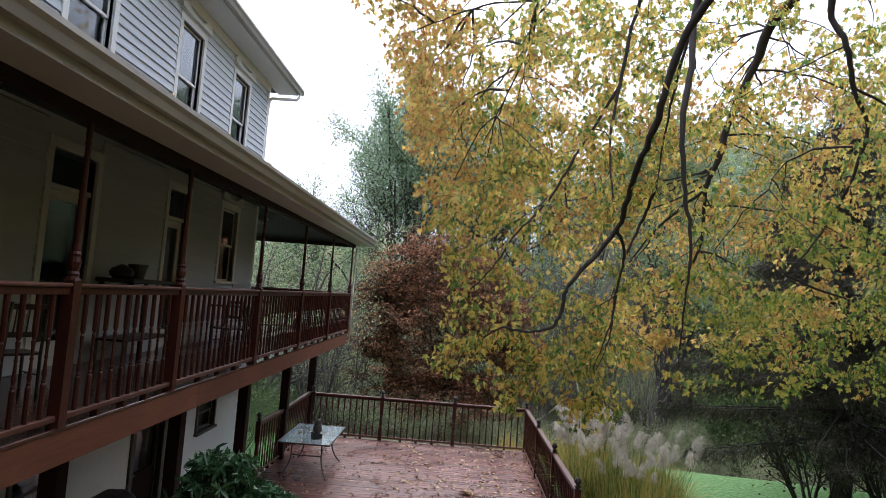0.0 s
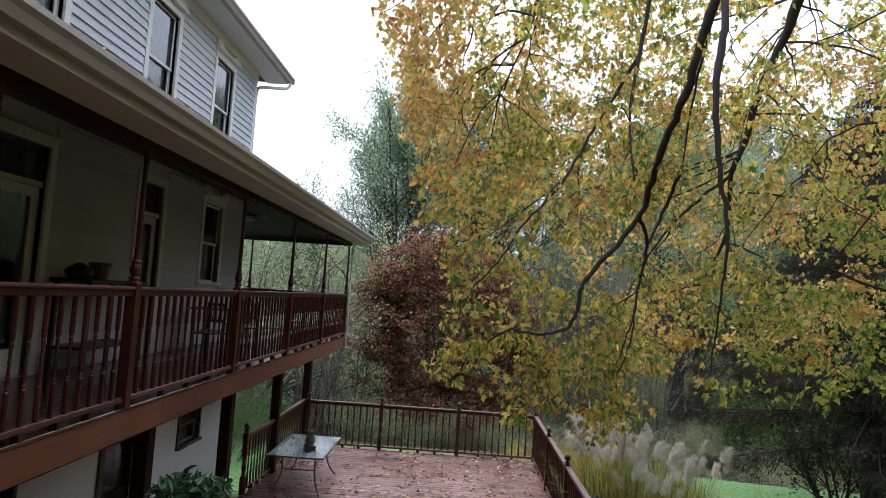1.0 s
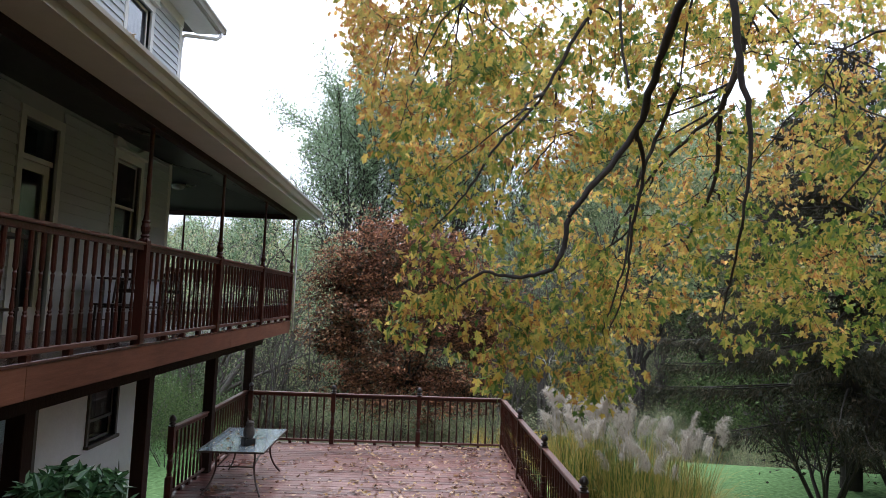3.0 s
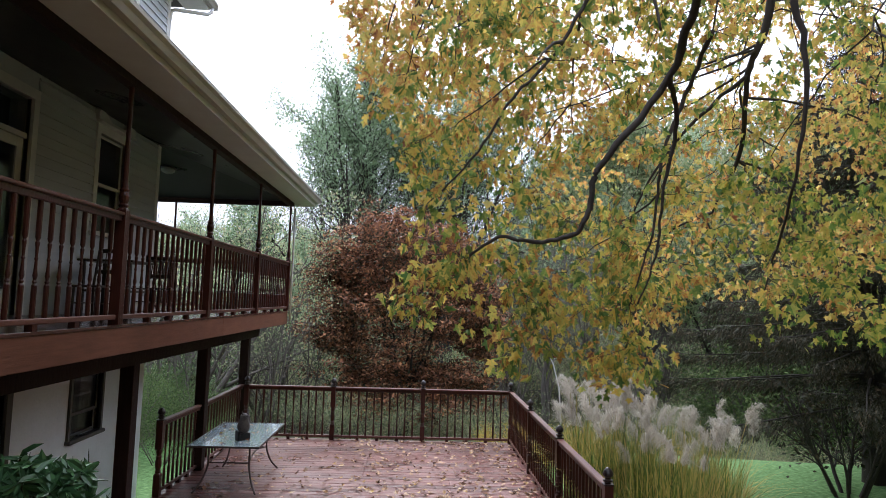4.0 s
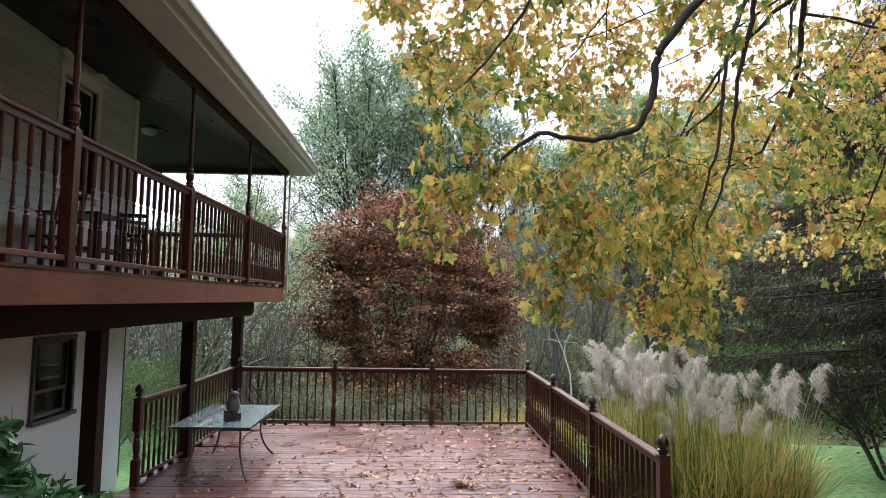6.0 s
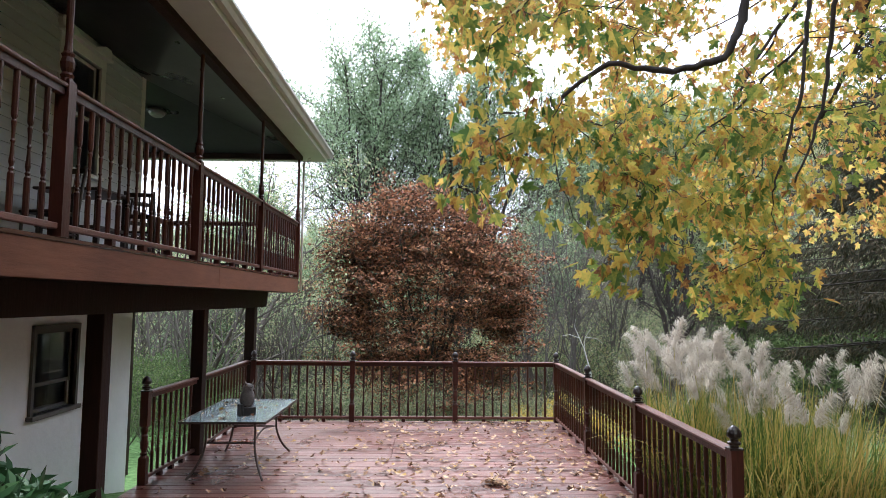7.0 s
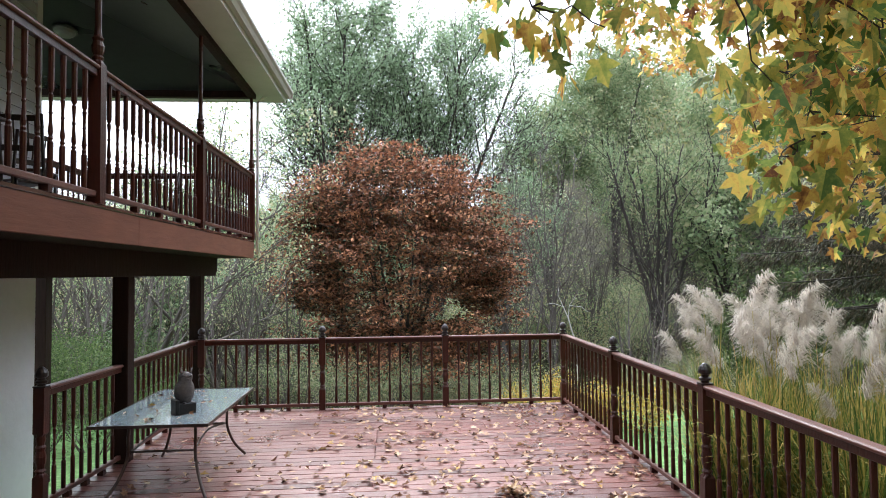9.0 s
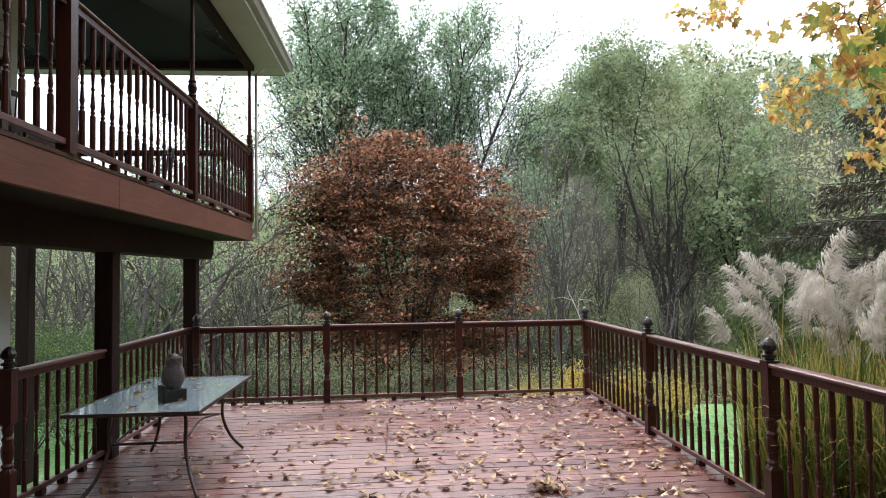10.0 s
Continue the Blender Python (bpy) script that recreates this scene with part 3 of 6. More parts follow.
def railing(thing_ob, p, q, z, n, top=1.06):
    """One bay: cap, top rail, bottom rail, blocks and n turned balusters from p to q (x, y)."""
    p, q = Vector((*p, z)), Vector((*q, z))
    d = q - p
    ang = math.atan2(d.y, d.x)
    L = d.length
    m = Matrix.Translation(p) @ Matrix.Rotation(ang, 4, "Z")
    part("top_rail", box(0, L, -0.022, 0.022, top - 0.085, top - 0.03, 0.005), M_RAIL, thing_ob, at=m)
    part("rail_cap", box(0.001, L - 0.001, -0.046, 0.046, top - 0.030, top, 0.009), M_CAP, thing_ob, at=m)
    part("bottom_rail", box(0, L, -0.024, 0.024, 0.05, 0.095, 0.006), M_CAP, thing_ob, at=m)
    for i in range(n):
        part("baluster", BAL, None, thing_ob, at=m @ Matrix.Translation((L * (i + 1) / (n + 1), 0, 0.06)) @ Matrix.Rotation(0.02 * math.sin(i * 7.3 + p.y), 4, "Z"))
    for i in (0.27, 0.5, 0.73):
        part("block", BLOCK, None, thing_ob, at=m @ Matrix.Translation((L * i, 0, 0)))


NEWEL = [(0, .045), (0.30, .045), (0.33, .034), (0.35, .044), (0.37, .031), (0.42, .043), (0.47, .047), (0.52, .036), (0.55, .043), (0.57, .031), (0.62, .042), (0.645, .036), (0.67, .045), (0.70, .045), (1.06, .045)]
FIN = [(0, .052), (.014, .052), (.016, .034), (.032, .034), (.040, .050), (.055, .050), (.064, .030), (.080, .030), (.088, .044), (.10, .054), (.125, .052), (.15, .040), (.17, .022), (.18, .004)]


def lathed(name, prof, sides, squares, material):
    bm = lathe(prof, sides, squares)
    me = bpy.data.meshes.new(name)
    bm.to_mesh(me)
    bm.free()
    me.materials.append(material)
    return me


NEWEL_ME = lathed("newel", NEWEL, 12, (0, 1, 12, 13, 14), M_RAIL)
FIN_ME = lathed("finial", FIN, 14, (0, 1), M_FINIAL)


def newel(parent, x, y):
    po = part("post", NEWEL_ME, None, parent, at=(x, y, 0))
    part("finial", FIN_ME, None, po, "black acorn finial", at=(0, 0, 1.06))


bal_rail = thing("balcony_railing", "dark red-brown balcony railing with turned balusters", "railing")
for a, b in zip(POSTS_Y[1:], POSTS_Y):
    railing(bal_rail, (BX, a + 0.047), (BX, b - 0.047), FLOOR1, round((b - a) / 0.163) - 1)
end_rail = thing("balcony_end_railing", "dark red-brown railing across the far end of the balcony", "railing")
railing(end_rail, (BXB + 0.047, BY1 - 0.02), (BX - 0.047, BY1 - 0.02), FLOOR1, 14)
railing(end_rail, (BXB, CORNER + 0.05), (BXB, BY1 - 0.1), FLOOR1, 16)

# ---- porch roof ----
pr = bmesh.new()
E0, E1 = -2.10, CORNER + 3.28                # eave line in front, eave line at the far end
top = [(E0, BY0, 5.06), (E0, E1, 5.06), (WX - 3.2, E1, 5.06), (WX - 3.2, CORNER, 6.0), (WX, CORNER, 6.0), (WX, BY0, 6.0)]
tv = [pr.verts.new(p) for p in top]
pr.faces.new((tv[0], tv[1], tv[4], tv[5]))
pr.faces.new((tv[1], tv[2], tv[3], tv[4]))
lo = [(E0, BY0, 5.00), (E0, E1, 5.00), (WX - 3.2, E1, 5.00), (WX - 3.2, CORNER, 5.94), (WX, CORNER, 5.94), (WX, BY0, 5.94)]
lv = [pr.verts.new(p) for p in lo]
pr.faces.new((lv[5], lv[4], lv[1], lv[0]))
pr.faces.new((lv[4], lv[3], lv[2], lv[1]))
for i in range(5):
    pr.faces.new((tv[i], lv[i], lv[i + 1], tv[i + 1]))
pr.faces.new((tv[5], lv[5], lv[0], tv[0]))
bmesh.ops.recalc_face_normals(pr, faces=pr.faces)
tagged(part("porch_roof", pr, M_SHINGLE, None), "low-pitched shingled roof over the balcony", "roof", kind="structure")
sf = bmesh.new()
box(BX + 0.062, E0 - 0.004, BY0, E1 - 0.004, 4.925, 4.945, bm=sf)
box(WX - 3.2, BX + 0.062, BY1 + 0.07, E1 - 0.004, 4.9252, 4.9452, bm=sf)
tagged(part("soffit_porch", sf, M_SOFFIT, None), "dull grey-beige soffit boards under the porch eave", "soffit", kind="structure")
tagged(part("eave_fascia", box(E0 - 0.003, E0 + 0.02, BY0, E1 - 0.002, 4.915, 5.05), M_SOFFIT, None), "grey-beige fascia behind the porch gutter", "trim", kind="structure")
tagged(part("eave_fascia_end", box(WX - 3.2, E0 - 0.004, E1 - 0.003, E1 + 0.02, 4.915, 5.05), M_SOFFIT, None), "grey-beige fascia at the porch end", "trim", kind="structure")
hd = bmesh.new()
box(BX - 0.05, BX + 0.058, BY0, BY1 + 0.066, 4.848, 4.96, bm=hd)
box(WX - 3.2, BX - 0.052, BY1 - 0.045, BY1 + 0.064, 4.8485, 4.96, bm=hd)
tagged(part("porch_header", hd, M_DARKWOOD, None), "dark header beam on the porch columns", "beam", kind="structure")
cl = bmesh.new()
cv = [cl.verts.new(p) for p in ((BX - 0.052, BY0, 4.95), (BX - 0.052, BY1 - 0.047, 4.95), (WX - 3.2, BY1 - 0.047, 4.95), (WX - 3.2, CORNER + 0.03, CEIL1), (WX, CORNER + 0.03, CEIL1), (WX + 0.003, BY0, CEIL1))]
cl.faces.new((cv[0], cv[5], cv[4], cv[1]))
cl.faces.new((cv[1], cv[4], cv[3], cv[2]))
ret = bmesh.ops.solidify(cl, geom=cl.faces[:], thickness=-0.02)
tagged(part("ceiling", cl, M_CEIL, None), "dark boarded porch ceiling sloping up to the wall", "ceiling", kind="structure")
gutter("porch_gutter", "beige metal gutter along the porch eave, wet leaves in it", E0 + 0.022, BY0, E1 + 0.03, 4.985, 0.125, 0.115)

# ---- lower deck ----
DX0, DX1, DY0, DY1 = -3.34, 2.37, 9.60, 16.44
deck = thing("deck", "weathered red-stained timber deck strewn with leaves", "deck", kind="structure")
rim = bmesh.new()
box(DX1 - 0.02, DX1 + 0.018, DY0, DY1, -0.26, -0.03, bm=rim)
box(DX0 - 0.018, DX0 + 0.02, DY0, DY1, -0.26, -0.03, bm=rim)
box(DX0 + 0.02, DX1 - 0.02, DY1 - 0.02, DY1 + 0.018, -0.26, -0.03, bm=rim)
box(DX0 + 0.02, DX1 - 0.02, DY0 - 0.018, DY0 + 0.02, -0.26, -0.03, bm=rim)
part("rim_joist", rim, M_FASCIA, deck)
for x in (DX0 + 0.3, -0.5, DX1 - 0.3):
    for y in (DY0 + 0.4, 13.0, DY1 - 0.4):
        part("deck_pier", box(x - 0.07, x + 0.07, y - 0.07, y + 0.07, ground_z(x, y) - 0.3, -0.03), M_DARKWOOD, deck)
for k in range(13):
    x = DX0 + 0.2 + k * (DX1 - DX0 - 0.4) / 12
    part("deck_joist", box(x - 0.02, x + 0.02, DY0 + 0.021, DY1 - 0.021, -0.24, -0.031), M_DARKWOOD, deck)
deck_rails = thing("deck_railing", "dark red-brown deck railing with turned balusters and acorn finials", "railing")
FX = [-1.347, 0.486, 2.298]
for x in FX:
    newel(deck_rails, x, 16.36)
newel(deck_rails, -3.10, 16.36)
for a, b in zip([-3.10] + FX, FX):
    railing(deck_rails, (a + 0.045, 16.36), (b - 0.045, 16.36), 0, 10)
RY = [16.36, 14.10, 11.885, 9.687]
for y in RY[1:]:
    newel(deck_rails, 2.298, y)
for a, b in zip(RY[1:], RY):
    railing(deck_rails, (2.298, a + 0.045), (2.298, b - 0.045), 0, 13)
left_rails = thing("deck_side_railing", "dark red-brown railing between the balcony supports", "railing")
newel(left_rails, -3.30, 12.5)
railing(left_rails, (-3.295, 12.545), (-3.22, 13.865), 0, 8)
railing(left_rails, (-3.22, 14.035), (-3.22, 16.435), 0, 14)


# ---- plants ----
M_MAPLE = shade("autumn_maple_leaf", None, None, 48, 0.5, leafy=0.70, spec=1.4, spread=0.56, island=True, blotch=0.55,
                ramp=[(0.24, (0.085, 0.165, 0.045)), (0.39, (0.27, 0.33, 0.08)), (0.52, (0.56, 0.49, 0.12)), (0.64, (0.74, 0.54, 0.13)), (0.74, (0.54, 0.29, 0.085)), (0.84, (0.20, 0.085, 0.045))])
M_GREEN = shade("green_maple_leaf", None, None, 48, 0.5, leafy=0.60, spec=1.4, spread=0.54, island=True, blotch=0.55,
                ramp=[(0.24, (0.06, 0.125, 0.035)), (0.42, (0.18, 0.26, 0.055)), (0.58, (0.40, 0.40, 0.08)), (0.74, (0.62, 0.47, 0.11)), (0.86, (0.34, 0.17, 0.06))])
M_GOLD = shade("golden_maple_leaf", None, None, 48, 0.5, leafy=0.68, spread=0.58, island=True, blotch=0.55,
               ramp=[(0.18, (0.20, 0.24, 0.075)), (0.38, (0.52, 0.42, 0.12)), (0.56, (0.64, 0.42, 0.12)), (0.72, (0.48, 0.22, 0.08)), (0.88, (0.20, 0.085, 0.05))])
M_REDLEAF = shade("copper_maple_leaf", None, None, 1.1, 0.6, leafy=0.22, spread=0.62, island=True,
                  ramp=[(0.18, (0.035, 0.045, 0.022)), (0.36, (0.098, 0.052, 0.033)), (0.56, (0.265, 0.115, 0.066)), (0.85, (0.52, 0.25, 0.12))])
# lightened beyond the leaf's own green; distance haze is put into the colour
M_WILLOW = shade("hazed_grey_green_leaf", None, None, 0.5, 0.45, leafy=0.35, spread=0.42, island=True,
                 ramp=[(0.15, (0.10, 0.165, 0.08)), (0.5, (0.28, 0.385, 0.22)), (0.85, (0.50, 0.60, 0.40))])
# paler and greyer than real leaves, in place of haze over the slope
M_WOODS = shade("hazed_woodland_leaf", None, None, 0.28, 0.6, leafy=0.52, spread=0.62, island=True, blotch=0.6,
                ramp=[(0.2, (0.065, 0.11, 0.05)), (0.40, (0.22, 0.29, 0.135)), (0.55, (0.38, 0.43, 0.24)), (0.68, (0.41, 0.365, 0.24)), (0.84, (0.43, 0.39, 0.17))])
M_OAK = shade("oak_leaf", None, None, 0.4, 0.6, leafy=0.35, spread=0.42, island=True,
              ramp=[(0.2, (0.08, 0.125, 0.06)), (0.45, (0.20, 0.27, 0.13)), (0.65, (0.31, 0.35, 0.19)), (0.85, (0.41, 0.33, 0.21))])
M_FRESH = shade("shrub_leaf_green", None, None, 0.8, 0.5, leafy=0.4, spread=0.5, island=True,
                ramp=[(0.2, (0.035, 0.062, 0.020)), (0.55, (0.095, 0.145, 0.050)), (0.85, (0.20, 0.25, 0.09))])
M_YELLOW = shade("yellow_shrub_leaf", None, None, 0.8, 0.6, leafy=0.4, spread=0.5, island=True,
                 ramp=[(0.2, (0.17, 0.18, 0.05)), (0.50, (0.45, 0.36, 0.07)), (0.85, (0.56, 0.27, 0.10))])
M_RHODO = shade("evergreen_leaf", None, None, 2.0, 0.35, spec=1.6, leafy=0.12, spread=0.5, island=True,
                ramp=[(0.2, (0.022, 0.055, 0.022)), (0.6, (0.05, 0.12, 0.045)), (0.88, (0.11, 0.21, 0.08))])
M_NEEDLE = shade("spruce_needle", None, None, 1.5, 0.6, leafy=0.08, spread=0.5, island=True,
                 ramp=[(0.2, (0.014, 0.017, 0.010)), (0.55, (0.042, 0.042, 0.025)), (0.85, (0.105, 0.074, 0.045))])
M_BLADE = shade("grass_blade", None, None, 1.5, 0.5, leafy=0.4, spread=0.6, island=True,
                ramp=[(0.18, (0.06, 0.12, 0.03)), (0.38, (0.16, 0.22, 0.05)), (0.52, (0.38, 0.34, 0.085)), (0.70, (0.56, 0.42, 0.14)), (0.88, (0.36, 0.21, 0.09))])
M_PLUME = shade("grass_plume", None, None, 6, 0.8, leafy=0.45, spread=0.4, island=True,
                ramp=[(0.2, (0.42, 0.37, 0.31)), (0.55, (0.61, 0.56, 0.485)), (0.85, (0.76, 0.72, 0.65))])
M_DEAD = shade("fallen_leaf", None, None, 22, 0.5, leafy=0.15, spread=0.85, island=True, blotch=0.3,
               ramp=[(0.10, (0.05, 0.026, 0.018)), (0.28, (0.19, 0.09, 0.05)), (0.46, (0.42, 0.26, 0.16)), (0.72, (0.62, 0.46, 0.32)), (0.97, (0.46, 0.29, 0.07))])

SHAPES = {
    "rhomb": [[(-.5, 0), (0, -.28), (.5, 0), (0, .28)]],
    "long": [[(0, 0), (.45, -.16), (1, 0), (.45, .16)]],
    "maple": [[(0, 0), (-.10, .15), (-.13, .39), (.08, .28), (.20, .45), (.45, .64), (.48, .42), (.44, .20), (.67, .28), (.73, .15), (1, 0)],
              [(1, 0), (.73, -.15), (.67, -.28), (.44, -.20), (.48, -.42), (.45, -.64), (.20, -.45), (.08, -.28), (-.13, -.39), (-.10, -.15), (0, 0)]],
    "needle": [[(0, 0), (.5, -.07), (1, 0), (.5, .07)]],
    "oval": [[(0, 0), (.25, .15), (.7, .15), (1, 0)], [(1, 0), (.7, -.15), (.25, -.15), (0, 0)]],
}


def leaves(name, P, size, material, seed, shape="rhomb", up=0.6, hang=0.0, fold=0.25, aim=None, vary=0.35):
    """A cloud of leaf blades at the points P. up: how far they lie level; hang: how far their tips drop; aim: where the tips point."""
    r = np.random.default_rng(seed)
    P = np.asarray(P, np.float32)
    n = len(P)
    nor = r.normal(size=(n, 3)) + np.array((0, 0, up * 2.0))
    nor /= np.linalg.norm(nor, axis=1, keepdims=True)
    tip = r.normal(size=(n, 3)) * (0.6 if aim is not None else 1.0) + np.array((0, 0, -hang * 1.6))
    if aim is not None:
        tip += np.asarray(aim) * 1.2
    tip -= nor * (tip * nor).sum(1, keepdims=True) * (1 - hang)
    tip /= np.linalg.norm(tip, axis=1, keepdims=True) + 1e-9
    side = np.cross(nor, tip)
    side /= np.linalg.norm(side, axis=1, keepdims=True) + 1e-9
    nor = np.cross(tip, side)
    s = size * (1 + vary * r.uniform(-1, 1, size=(n, 1)))
    vs = []
    k = len(SHAPES[shape][0])
    curl = r.uniform(-0.45, 0.12, size=(n, 1)) * (0.5 + hang)
    wide = r.uniform(0.72, 1.12, size=(n, 1))
    crease = fold * r.uniform(-0.4, 1.8, size=(n, 1))
    for half in SHAPES[shape]:
        for x, y in half:
            bend = curl * x * x + crease * abs(y)
            vs.append(P + s * (tip * x + side * y * wide + nor * bend))
    V = np.stack(vs, axis=1)
    nv = V.shape[1]
    V = V.reshape(-1, 3)
    F = (np.arange(n)[:, None, None] * nv + np.arange(nv).reshape(len(SHAPES[shape]), k)[None]).reshape(-1, k)
    return big_mesh(name, V, k, F, material)


def grow(rng, p, d, L, r, lev, spec, out):
    n = spec["segs"][lev]
    pts, rad = [p.copy()], [r]
    for i in range(n):
        wob = Vector((rng.gauss(0, 1), rng.gauss(0, 1), rng.gauss(0, 1))) * spec["wob"][lev]
        d = (d + wob + Vector((0, 0, spec["lift"][lev]))).normalized()
        p = p + d * (L / n)
        pts.append(p.copy())
        rad.append(r * (1 - (1 - spec["taper"]) * (i + 1) / n))
    out.append((pts, rad, lev))
    if lev + 1 < len(spec["segs"]):
        kids = spec["kids"][lev]
        for k in range(kids):
            f = spec["first"][lev] + (1 - spec["first"][lev]) * (k + rng.random()) / kids
            i = min(int(f * n), n - 1)
            q = pts[i].lerp(pts[i + 1], f * n - i)
            axis = (pts[i + 1] - pts[i]).normalized()
            side = axis.orthogonal().normalized()
            side.rotate(Matrix.Rotation(2.4 * k + rng.uniform(-0.5, 0.5), 3, axis))
            a = radians(rng.gauss(spec["angle"][lev], 7))
            cd = axis * math.cos(a) + side * math.sin(a)
            grow(rng, q, cd, L * spec["ratio"][lev] * rng.uniform(0.75, 1.15) * (1 - spec.get("cone", 0.35) * f), rad[i] * 0.62, lev + 1, spec, out)


def wood_mesh(name, limbs, material, sides=(8, 6, 4, 3, 3), least=0.0):
    vs, fs = [], []
    for pts, rad, lev in limbs:
        if lev < len(sides):
            tube_into(vs, fs, pts, [max(x, least) for x in rad], sides[lev])
    return big_mesh(name, [tuple(v) for v in vs], 4, fs, material, True)


def along(limbs, levels, n, spread, seed):
    """Points scattered round the twigs of the given levels."""
    r = np.random.default_rng(seed)
    segs = [(a, b) for pts, rad, lev in limbs if lev in levels for a, b in zip(pts, pts[1:])]
    A = np.array([tuple(a) for a, b in segs])
    B = np.array([tuple(b) for a, b in segs])
    w = np.linalg.norm(B - A, axis=1)
    i = r.choice(len(segs), n, p=w / w.sum())
    t = r.random((n, 1))
    return A[i] + (B[i] - A[i]) * t + r.normal(size=(n, 3)) * spread


UPRIGHT = dict(segs=(9, 6, 5, 4), kids=(10, 7, 5), first=(0.22, 0.25, 0.2), angle=(34, 38, 42), ratio=(0.52, 0.46, 0.45), wob=(0.05, 0.09, 0.13, 0.16),
               lift=(0.03, 0.06, 0.03, 0.0), taper=0.25)
MULTI = dict(segs=(8, 6, 5, 4), kids=(7, 6, 5), first=(0.30, 0.2, 0.2), angle=(30, 36, 42), ratio=(0.55, 0.5, 0.45), wob=(0.06, 0.10, 0.14, 0.18),
             lift=(0.05, 0.03, 0.0, -0.02), taper=0.3)


def stems(seed, n, height, r0, spec, lean=0.28, foot=0.25, lead=0.8):
    """Stems with their boughs and twigs, brought to the full height."""
    rng = random.Random(seed)
    out = []
    for i in range(n):
        a = 2 * math.pi * i / n + rng.uniform(-0.4, 0.4)
        k = 0 if n == 1 else 1
        d = Vector((math.cos(a) * lean * k, math.sin(a) * lean * k, 1)).normalized()
        grow(rng, Vector((math.cos(a) * foot * k, math.sin(a) * foot * k, -0.3)), d, height * lead * rng.uniform(0.85, 1.1), r0 * rng.uniform(0.75, 1.1), 0, spec, out)
    k = height / max(p.z for pts, rad, lev in out for p in pts)
    return [([p * k for p in pts], rad, lev) for pts, rad, lev in out]


def plant(name, label, category, limbs, bark, at, cloud=None, group="", leaf_label="", wood="trunk", crown="crown", least=0.006):
    t = thing(name, label, category, at, group)
    if limbs:
        part(wood, wood_mesh(wood, limbs, bark, least=least), None, t)
    if cloud is not None:
        part(crown, cloud, None, t, leaf_label)
    return t


def on_ground(x, y, turn=0.0, size=1.0, sink=0.0):
    return pose(x, y, ground_z(x, y) - sink, 0, 0, turn) @ Matrix.Scale(size, 4)


def clump_tree(seed, base, domes, n, per, clump, lines, r0=0.16, shell=0.45, gaps=0.0, twig=0.016, keep=None, scale=0.35, bulge=0.2):
    """Stems that fork into the crown, a twig to each clump of leaves; returns the wood and the leaf places."""
    rng, r = random.Random(seed), np.random.default_rng(seed)
    limbs, nodes = [], []
    for pts, ra, rb in lines:
        sm = smooth_line(pts, 5)
        sm = [p + Vector((rng.gauss(0, .05), rng.gauss(0, .05), 0)) * (0 < i < len(sm) - 1) for i, p in enumerate(sm)]
        limbs.append((sm, [r0 * (ra + (rb - ra) * i / (len(sm) - 1)) for i in range(len(sm))], 0))
        nodes += [tuple(p) for p in sm if p.z > base]
    total = sum(d[6] for d in domes)
    goals = []
    for cx, cy, cz, rx, ry, rz, w in domes:
        want = int(n * w / total)
        while want > 0:
            u = r.normal(size=3)
            u = u / np.linalg.norm(u)
            u = u * (1 + bulge * noise.noise(tuple(u * 2.2 + seed))) * r.uniform(shell, 1.0)
            p = np.array((cx + rx * u[0], cy + ry * u[1], cz + rz * u[2]))
            want -= 1
            if noise.noise(tuple(p * scale + seed)) < gaps or (keep and not keep(p)):
                continue
            goals.append(p)
    stem = np.array(nodes)
    goals.sort(key=lambda p: np.min(np.linalg.norm(stem - p, axis=1)))
    P = []
    have = list(stem)
    for p in goals:
        H = np.array(have)
        d = np.linalg.norm(H - p, axis=1) + 1.1 * np.maximum(H[:, 2] - p[2] + 0.25, 0)
        q = H[int(np.argmin(d))]
        L = np.linalg.norm(p - q)
        m = (p + q) / 2 + r.normal(size=3) * 0.07 * L + np.array((0, 0, -0.05 * L))
        pts = [Vector(q), Vector((q * .56 + m * .38 + p * .06)), Vector((q * .06 + m * .38 + p * .56)), Vector(p)]
        k = twig * min(2.2, 0.5 + 0.5 * L)
        limbs.append((pts, [k, k * .75, k * .5, k * .3], 3))
        have += [np.array(x) for x in pts[1:]]
        P.append(p + r.normal(size=(per, 3)) * np.array(clump))
    return limbs, np.concatenate(P)


def smooth_line(pts, n=6):
    pts = [Vector(p) for p in pts]
    out = []
    for i in range(len(pts) - 1):
        a, b, c, d = pts[max(i - 1, 0)], pts[i], pts[i + 1], pts[min(i + 2, len(pts) - 1)]
        for k in range(n):
            t = k / n
            out.append(0.5 * ((2 * b) + (c - a) * t + (2 * a - 5 * b + 4 * c - d) * t * t + (3 * b - a - 3 * c + d) * t ** 3))
    out.append(pts[-1])
    return out


def fan(seed, n, height, wide, ra=1.0, rb=0.2, fork=0.25, curve=0.6):
    """Stems rising from one foot and spreading like a vase."""
    rng = random.Random(seed)
    out = []
    for i in range(n):
        a = 2 * math.pi * (i + rng.uniform(-.25, .25)) / n
        w = wide * rng.uniform(0.45, 1.0)
        h = height * rng.uniform(0.8, 1.0)
        c, s = math.cos(a), math.sin(a)
        k = rng.uniform(0.7, 1.0)
        out.append(([(c * .15, s * .15, -0.4), (c * w * .12, s * w * .12, h * fork), (c * w * curve * .75, s * w * curve * .75, h * .62), (c * w, s * w, h)], ra * k, rb * k))
    return out


